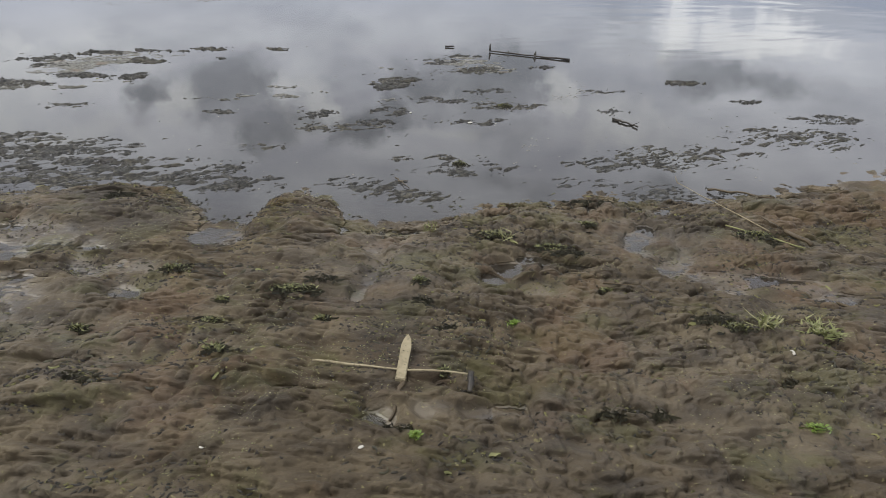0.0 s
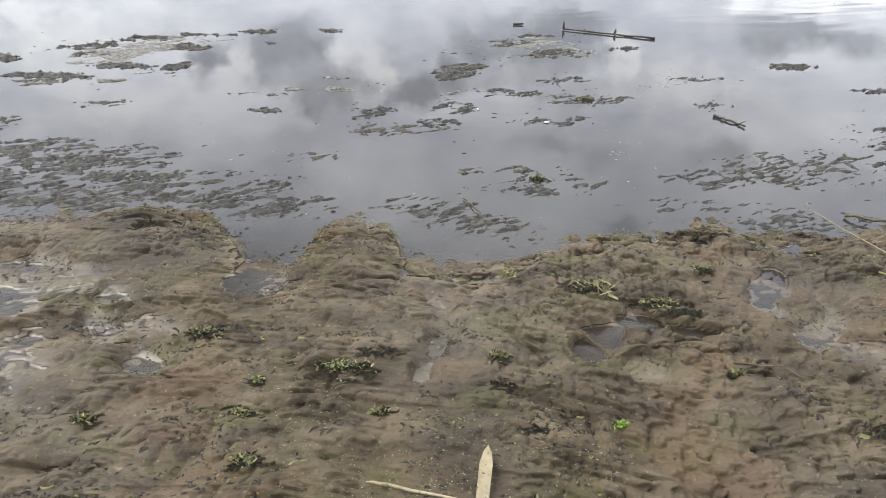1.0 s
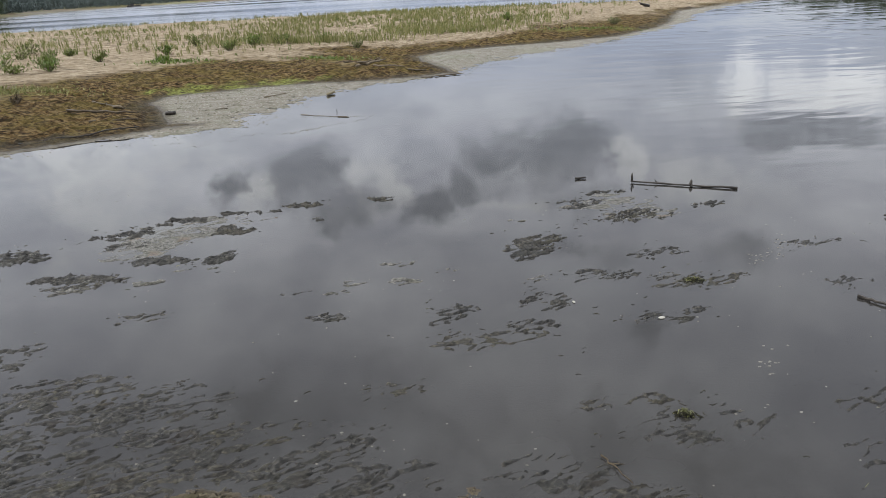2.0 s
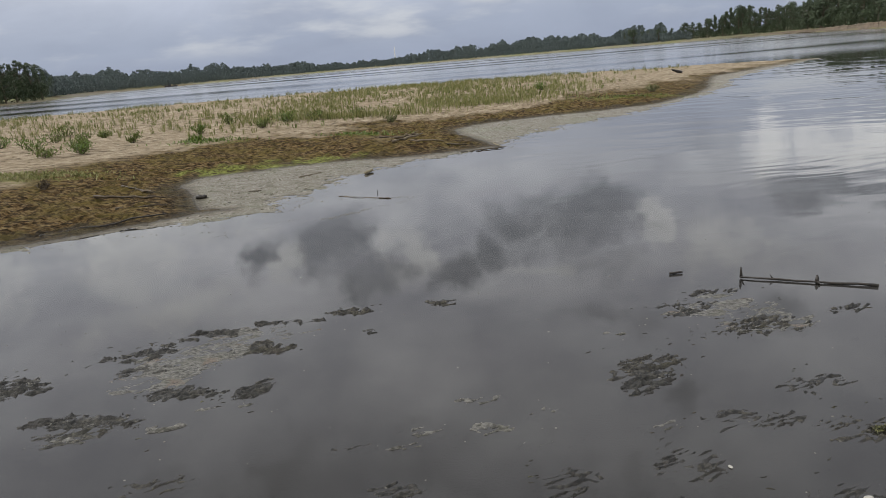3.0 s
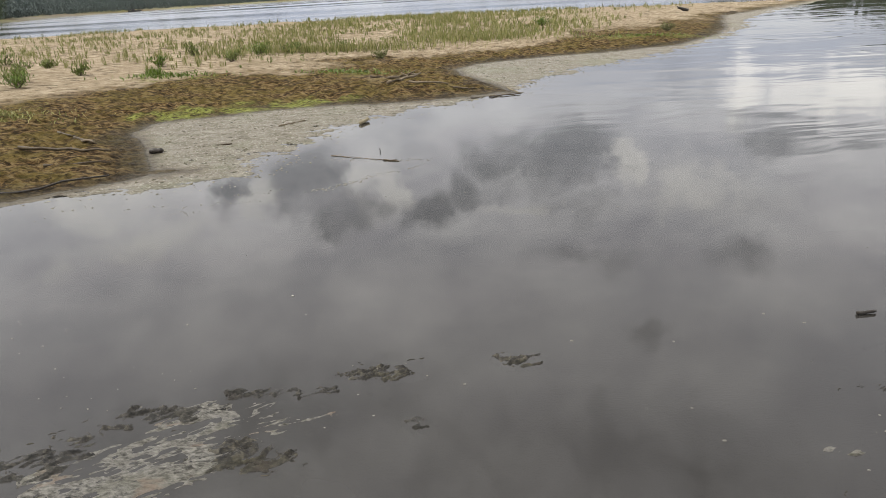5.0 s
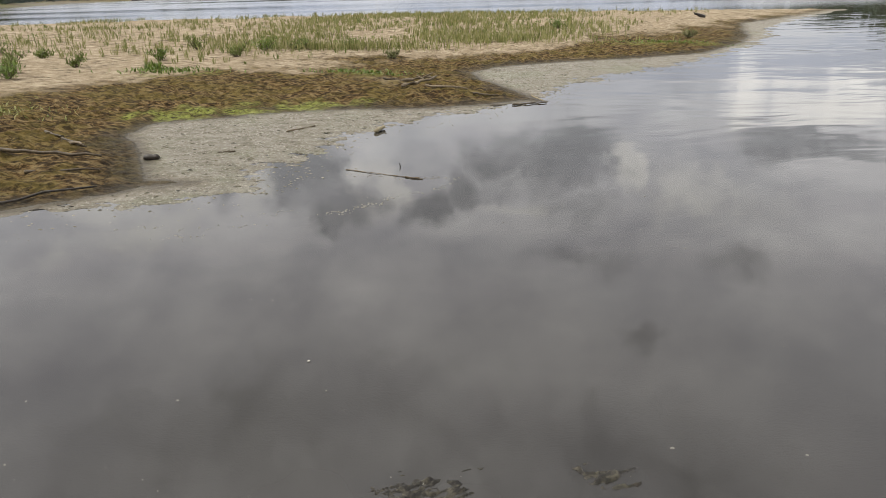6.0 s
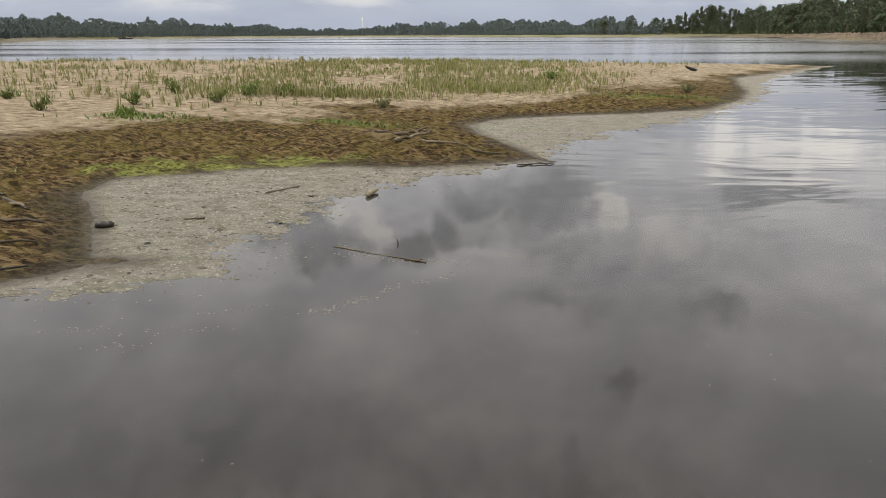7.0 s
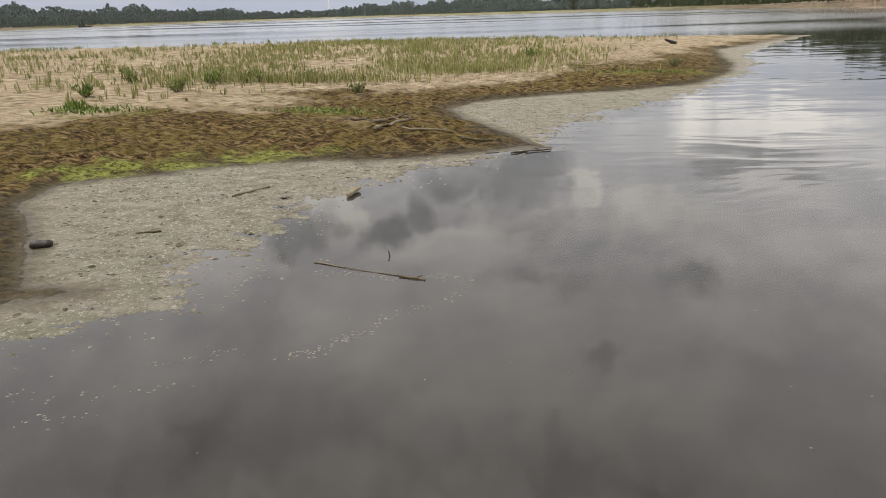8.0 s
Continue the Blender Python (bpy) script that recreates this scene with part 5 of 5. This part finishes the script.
# ---- algae, leaves and specks near the walk ----
def clump(x, y, w, d, h, mat, leaf_mat, label, seed, name="algae_clump", n=70, leaves=120, category="algae"):
    """A heap of tangled wet weed with small limp leaves."""
    random.seed(seed)
    rng = random.Random(seed)
    y = y - 0.02
    z = max(zat(x, y), 0.0)
    s, foliage = Soup(), Soup()
    for i in range(n):
        px, py = rng.gauss(0, w / 2.2), rng.gauss(0, d / 2.2)
        k = max(0.0, 1 - math.hypot(px / w, py / d))
        s.strand(px, py, 0.55 * h * k * rng.uniform(0.0, 1.0), rng.gauss(0.3, 0.7), rng.uniform(0.015, 0.045), rng.uniform(0.0015, 0.0035), rng.uniform(0.003, 0.007), rng.uniform(-1.6, 1.6))
    for i in range(leaves):
        px, py = rng.gauss(0, w / 2.6), rng.gauss(0, d / 2.6)
        pz = 0.6 * h * max(0.0, 1 - math.hypot(px / w, py / d)) + 0.003
        a, ln = rng.random() * 6.28, rng.uniform(0.006, 0.016)
        foliage.blade((px, py, pz), (px + math.cos(a) * ln, py + math.sin(a) * ln, pz + rng.uniform(0.0, 0.010)), rng.uniform(0.002, 0.0042), 0.002)
    ob = s.out(name, mat)
    ob.location = (x, y, z)
    foliage.out("leaves", leaf_mat, False, ob)
    return tagged(ob, label, category, "clumps of weed on the shore")


LEAFY = [(-0.35, 1.99, 0.13, 0.055, 0.035), (-0.87, 2.15, 0.08, 0.04, 0.03), (0.52, 2.52, 0.09, 0.045, 0.03), (0.78, 2.47, 0.10, 0.04, 0.03), (0.17, 2.08, 0.04, 0.03, 0.03), (-0.61, 1.92, 0.03, 0.02, 0.025), (-0.62, 1.79, 0.05, 0.03, 0.02), (-0.21, 1.82, 0.04, 0.03, 0.02),
         (0.26, 1.52, 0.025, 0.03, 0.02), (1.82, 2.62, 0.12, 0.05, 0.03), (0.39, 3.65, 0.05, 0.03, 0.04), (0.8, 5.02, 0.08, 0.04, 0.03), (0.96, 2.08, 0.04, 0.02, 0.015), (1.36, 1.76, 0.10, 0.03, 0.03), (-0.55, 1.59, 0.05, 0.03, 0.02), (-1.1, 1.75, 0.06, 0.03, 0.02), (1.0, 2.72, 0.06, 0.03, 0.02)]
for i, (x, y, w, d, h) in enumerate(LEAFY):
    clump(x, y, w, d, h, WEED_DARK, WEED_GREEN, "dark clump of algae with yellowish green leaves", 230 + i, n=int(20 + 600 * w), leaves=int(24 + 1100 * w))
DARK = [(0.18, 1.97, 0.05, 0.04, 0.025), (0.82, 1.30, 0.09, 0.03, 0.025), (0.95, 1.31, 0.05, 0.03, 0.02), (1.48, 1.50, 0.05, 0.035, 0.035), (0.86, 2.41, 0.10, 0.025, 0.03), (1.3, 1.79, 0.10, 0.03, 0.03), (1.9, 2.58, 0.10, 0.05, 0.03), (1.1, 3.06, 0.14, 0.03, 0.03), (2.35, 2.05, 0.1, 0.05, 0.03), (0.13, 1.23, 0.05, 0.03, 0.02),
        (-1.45, 2.95, 0.12, 0.05, 0.03), (-0.25, 2.08, 0.07, 0.03, 0.02), (0.30, 1.78, 0.06, 0.02, 0.02), (-0.95, 1.40, 0.08, 0.03, 0.02)]
for i, (x, y, w, d, h) in enumerate(DARK):
    clump(x, y, w, d, h, WEED_DARK, ROOT_THREAD, "dark wet clump of rotting algae on mud", 200 + i, n=int(20 + 700 * w), leaves=20)
for i, (x, y, w, d, h) in enumerate([(0.54, 1.82, 0.03, 0.022, 0.02), (1.44, 1.25, 0.05, 0.025, 0.02), (0.17, 1.18, 0.022, 0.016, 0.015)]):
    clump(x, y, w, d, h, WEED_GREEN, LEAF_BRIGHT, "bright green scrap of weed on mud", 250 + i, "green_weed", 12, 110, "weed")


def grass_tuft(x, y, r, n, seed, mat, label):
    random.seed(seed)
    rng = random.Random(seed)
    z = zat(x, y)
    s = Soup()
    for i in range(n):
        a = rng.random() * 6.28
        reach, rise = r * rng.uniform(0.3, 0.9), rng.uniform(0.005, 0.06)
        s.blade((rng.uniform(-0.03, 0.03), rng.uniform(-0.02, 0.02), 0.005), (math.cos(a) * reach, math.sin(a) * reach * 0.7, rise + 0.02), rng.uniform(0.003, 0.005), 0.03)
    ob = s.out("grass_tuft", mat)
    ob.location = (x, y, z)
    tagged(ob, label, "grass")


grass_tuft(1.72, 1.76, 0.15, 110, 260, STRAW, "uprooted pale green grass tuft on mud")
grass_tuft(1.50, 1.76, 0.12, 40, 261, STRAW, "wilted grass blades on mud")
grass_tuft(0.56, 2.47, 0.06, 8, 262, STRAW, "few pale willow leaves on mud")
grass_tuft(0.2, 2.6, 0.05, 14, 263, WEED_GREEN, "small green sprig on mud")


def leaf(x, y, length, turn, mat, label, seed):
    """A curled fallen leaf with a midrib."""
    rng = random.Random(seed)
    s = Soup()
    for k in range(5):
        t = k / 4
        w = 0.2 * length * math.sin(math.pi * (0.08 + 0.84 * t))
        px = length * (t - 0.5)
        s.v += [(px, -w, 0.010 + rng.uniform(0, 0.008)), (px, 0, 0.004 + 0.01 * (t - 0.5) ** 2), (px, w, 0.012 + rng.uniform(0, 0.008))]
    for k in range(4):
        a = 3 * k
        s.f += [(a, a + 3, a + 4, a + 1), (a + 1, a + 4, a + 5, a + 2)]
    ob = s.out("fallen_leaf", mat, True)
    ob.matrix_basis = pose(x, y, max(zat(x, y), 0), rng.uniform(-8, 8), rng.uniform(-8, 8), turn)
    tagged(ob, label, "leaf", "leaves on the mud")


for i, (x, y, ln, turn, m) in enumerate([(1.22, 1.76, 0.05, 20, STRAW), (1.36, 1.86, 0.06, 100, ROOT), (0.53, 2.50, 0.05, 30, STRAW), (0.6, 2.44, 0.045, -40, STRAW), (-0.5, 1.42, 0.03, 60, STRAW), (1.0, 2.62, 0.05, 40, ROOT), (0.4, 1.05, 0.035, 10, STRAW), (0.5, 1.5, 0.05, 150, ROOT)]):
    leaf(x, y, ln, turn, m, "curled pale fallen leaf on mud" if m is STRAW else "curled brown fallen leaf on mud", 270 + i)


def shell(x, y, r, turn, seed, label):
    bm = bmesh.new()
    bmesh.ops.create_icosphere(bm, subdivisions=2, radius=1.0)
    for v in bm.verts:
        v.co = Vector((v.co.x * r, v.co.y * r * 0.6, max(v.co.z, -0.1) * r * 0.35))
    me = bpy.data.meshes.new("shell")
    bm.to_mesh(me)
    bm.free()
    me.materials.append(SHELL)
    ob = new("shell", me)
    ob.matrix_basis = pose(x, y, max(zat(x, y), 0) + 0.003, 0, 0, turn)
    tagged(ob, label, "shell", "shells on the mud")


for i, (x, y, r, turn) in enumerate([(1.545, 1.62, 0.016, 80), (-0.45, 1.10, 0.011, 20), (-1.05, 1.05, 0.010, 0), (0.01, 1.11, 0.010, 30), (0.5, 4.52, 0.02, 10), (0.05, 4.74, 0.014, 110), (-2.77, 7.74, 0.009, 20)]):
    shell(x, y, r, turn, i, "small pale mussel shell on mud" if y < 3 else "pale shell at the water's surface")


def build_strands():
    """Loose threads of algae over mud and floating mats."""
    for name, mat, seed, count, dense in (("algae_threads", WEED_DARK, 11, 60000, 0.3), ("brown_algae_threads", ROOT_THREAD, 13, 40000, 0.3), ("green_algae_threads", WEED_GREEN, 12, 12000, 0.2)):
        rng = random.Random(seed)
        x, y, u = scatter(count, -5.2, 4.2, 0.85, 7.4, seed)
        z, bar_zone, shore_zone = land(x, y)
        mud = shore_zone[0] * (y < 3.3) * (z > -0.02)
        halo = patches(x, y, [(a, b, c * 1.8, d * 1.9) for a, b, c, d in WEED_NEAR + WEED_MID + WEED_FAR], 0.5, 13)
        bits = halo * ease(fbm((x * 0.8 + y * 0.6) * 3, (y * 0.8 - x * 0.6) * 9, 4, 53), 0.05, 0.4) * (y > 2.9)
        field = ease(fbm(x * 3.2, y * 5.5, 4, 97, 0.6), -0.05, 0.4)
        keep = np.maximum(dense * mud * field ** 2, 0.14 * bits)
        if mat is WEED_GREEN:
            keep = keep * np.where(y > 3.2, 0.25, 1.0)
        s = Soup()
        for i in np.nonzero(u < keep)[0]:
            wet = y[i] > 3.0
            s.strand(x[i], y[i], max(z[i], 0.0) + 0.001, rng.gauss(0.45, 0.4) if wet else rng.gauss(0.3, 0.7), rng.uniform(0.015, 0.045), rng.uniform(0.0008, 0.002) if wet else rng.uniform(0.0016, 0.004), rng.uniform(0.001, 0.003) if wet else rng.uniform(0.003, 0.008), rng.uniform(-1.6, 1.6))
        tagged(s.out(name, mat, True), "tangled wet threads of algae over mud and shallows", "algae", kind="stuff")


def build_crumbs():
    """Rotting crumbs and curls of weed strewn over the silt."""
    for name, mat, seed, count, label in (("weed_crumbs", SCRAP, 61, 60000, "dark rotten crumbs of weed on mud"), ("olive_crumbs", OLIVE_SCRAP, 63, 16000, "olive crumbs of weed on mud")):
        rng = random.Random(seed)
        x, y, u = scatter(count, -3.0, 3.0, 0.9, 3.2, seed)
        z, bar_zone, shore_zone = land(x, y)
        keep = 0.03 + 0.6 * ease(fbm(x * 3.0, y * 5.4, 4, 61, 0.65), 0.0, 0.45)
        s = Soup()
        for i in np.nonzero((u < keep) & (z > 0.0))[0]:
            s.strand(x[i], y[i], z[i] + 0.001, rng.gauss(0.2, 0.9), rng.uniform(0.006, 0.02) * (2.2 if rng.random() < 0.08 else 1), rng.uniform(0.0012, 0.003), rng.uniform(0.002, 0.005), rng.uniform(-2.0, 2.0))
        tagged(s.out(name, mat, True), label, "scraps", kind="stuff")


def build_flecks():
    rng = random.Random(17)
    random.seed(17)
    s = Soup()
    x, y, u = scatter(40000, -3.0, 3.0, 0.85, 3.2, 21)
    z, bar_zone, shore_zone = land(x, y)
    field = ease(fbm(x * 2.6, y * 2.6, 4, 44, 0.6), 0.02, 0.5)
    for i in np.nonzero((u < field) & (z > -0.005))[0]:
        s.flake(x[i], y[i], max(z[i], 0) + 0.002, rng.uniform(0.0013, 0.0036))
    tagged(s.out("duckweed_flecks", DUCKWEED), "tiny yellowish flecks of duckweed on mud", "flecks", kind="stuff")
    s = Soup()
    x, y, u = scatter(9000, -5.0, 4.5, 3.1, 11.0, 22)
    z = land(x, y)[0]
    field = 0.10 + 0.9 * ease(fbm(x * 1.2, y * 1.2, 4, 45), 0.1, 0.45)
    halo = patches(x, y, [(a, b, c * 2.2, d * 2.6) for a, b, c, d in WEED_NEAR + WEED_MID + WEED_FAR], 0.6, 13)
    field = np.maximum(0.3 * field * np.where(y > 7.5, 0.12, 0.5), 0.35 * halo * ease(fbm(x * 4, y * 8, 3, 57), 0.0, 0.4))
    for i in np.nonzero((u < field) & (z < 0))[0]:
        s.flake(x[i], y[i], 0.002, rng.uniform(0.003, 0.010))
    for ax, ay, bx, by, n in ((-3.25, 10.08, -2.95, 10.3, 60), (-2.95, 10.3, -2.75, 10.55, 50), (-2.75, 10.55, -2.2, 11.0, 45), (-4.9, 9.72, -3.6, 9.8, 40), (-4.4, 9.52, -4.0, 9.6, 16), (-3.35, 11.35, -2.2, 11.15, 90), (-3.95, 10.05, -3.5, 10.2, 26), (0.8, 3.9, 1.0, 4.2, 14), (1.2, 5.2, 1.6, 5.6, 30)):
        for i in range(n):
            t = rng.random()
            s.flake(ax + (bx - ax) * t + rng.gauss(0, 0.025), ay + (by - ay) * t + rng.gauss(0, 0.03) + 0.04 * math.sin(t * 9), 0.002, rng.uniform(0.004, 0.013))
    tagged(s.out("foam_flecks", FOAM), "pale specks of foam floating on still water", "foam", kind="stuff")
    s = Soup()
    x, y, u = scatter(5200, -7.5, 1.5, 9.2, 21, 23)
    z, bar_zone, shore_zone = land(x, y)
    for i in np.nonzero((u < 0.8 * bar_zone[0]) & (z > -0.012))[0]:
        s.flake(x[i], y[i], max(z[i], 0) + 0.002, rng.uniform(0.01, 0.035))
    tagged(s.out("scum_scraps", FLECK), "dried scraps of algae on the scum", "algae", kind="stuff")


def build_scum_bits():
    """Loose bits of scum afloat along its ragged outer edge."""
    rng = random.Random(71)
    random.seed(71)
    x, y, u = scatter(30000, -8.5, 3.5, 8.3, 22, 71)
    z, bar_zone, shore_zone = land(x, y)
    s = Soup()
    for i in np.nonzero((u < 0.4 * ease(bar_zone[0], 0.02, 0.6)) & (z < 0.002) & (bar_zone[0] > 0.02))[0]:
        s.flake(x[i], y[i], 0.002, rng.uniform(0.005, 0.02))
    tagged(s.out("scum_bits", SCUM_BIT), "loose pale bits of scum afloat by the bar", "scum", kind="stuff")


build_strands()
build_scum_bits()
build_crumbs()
build_flecks()
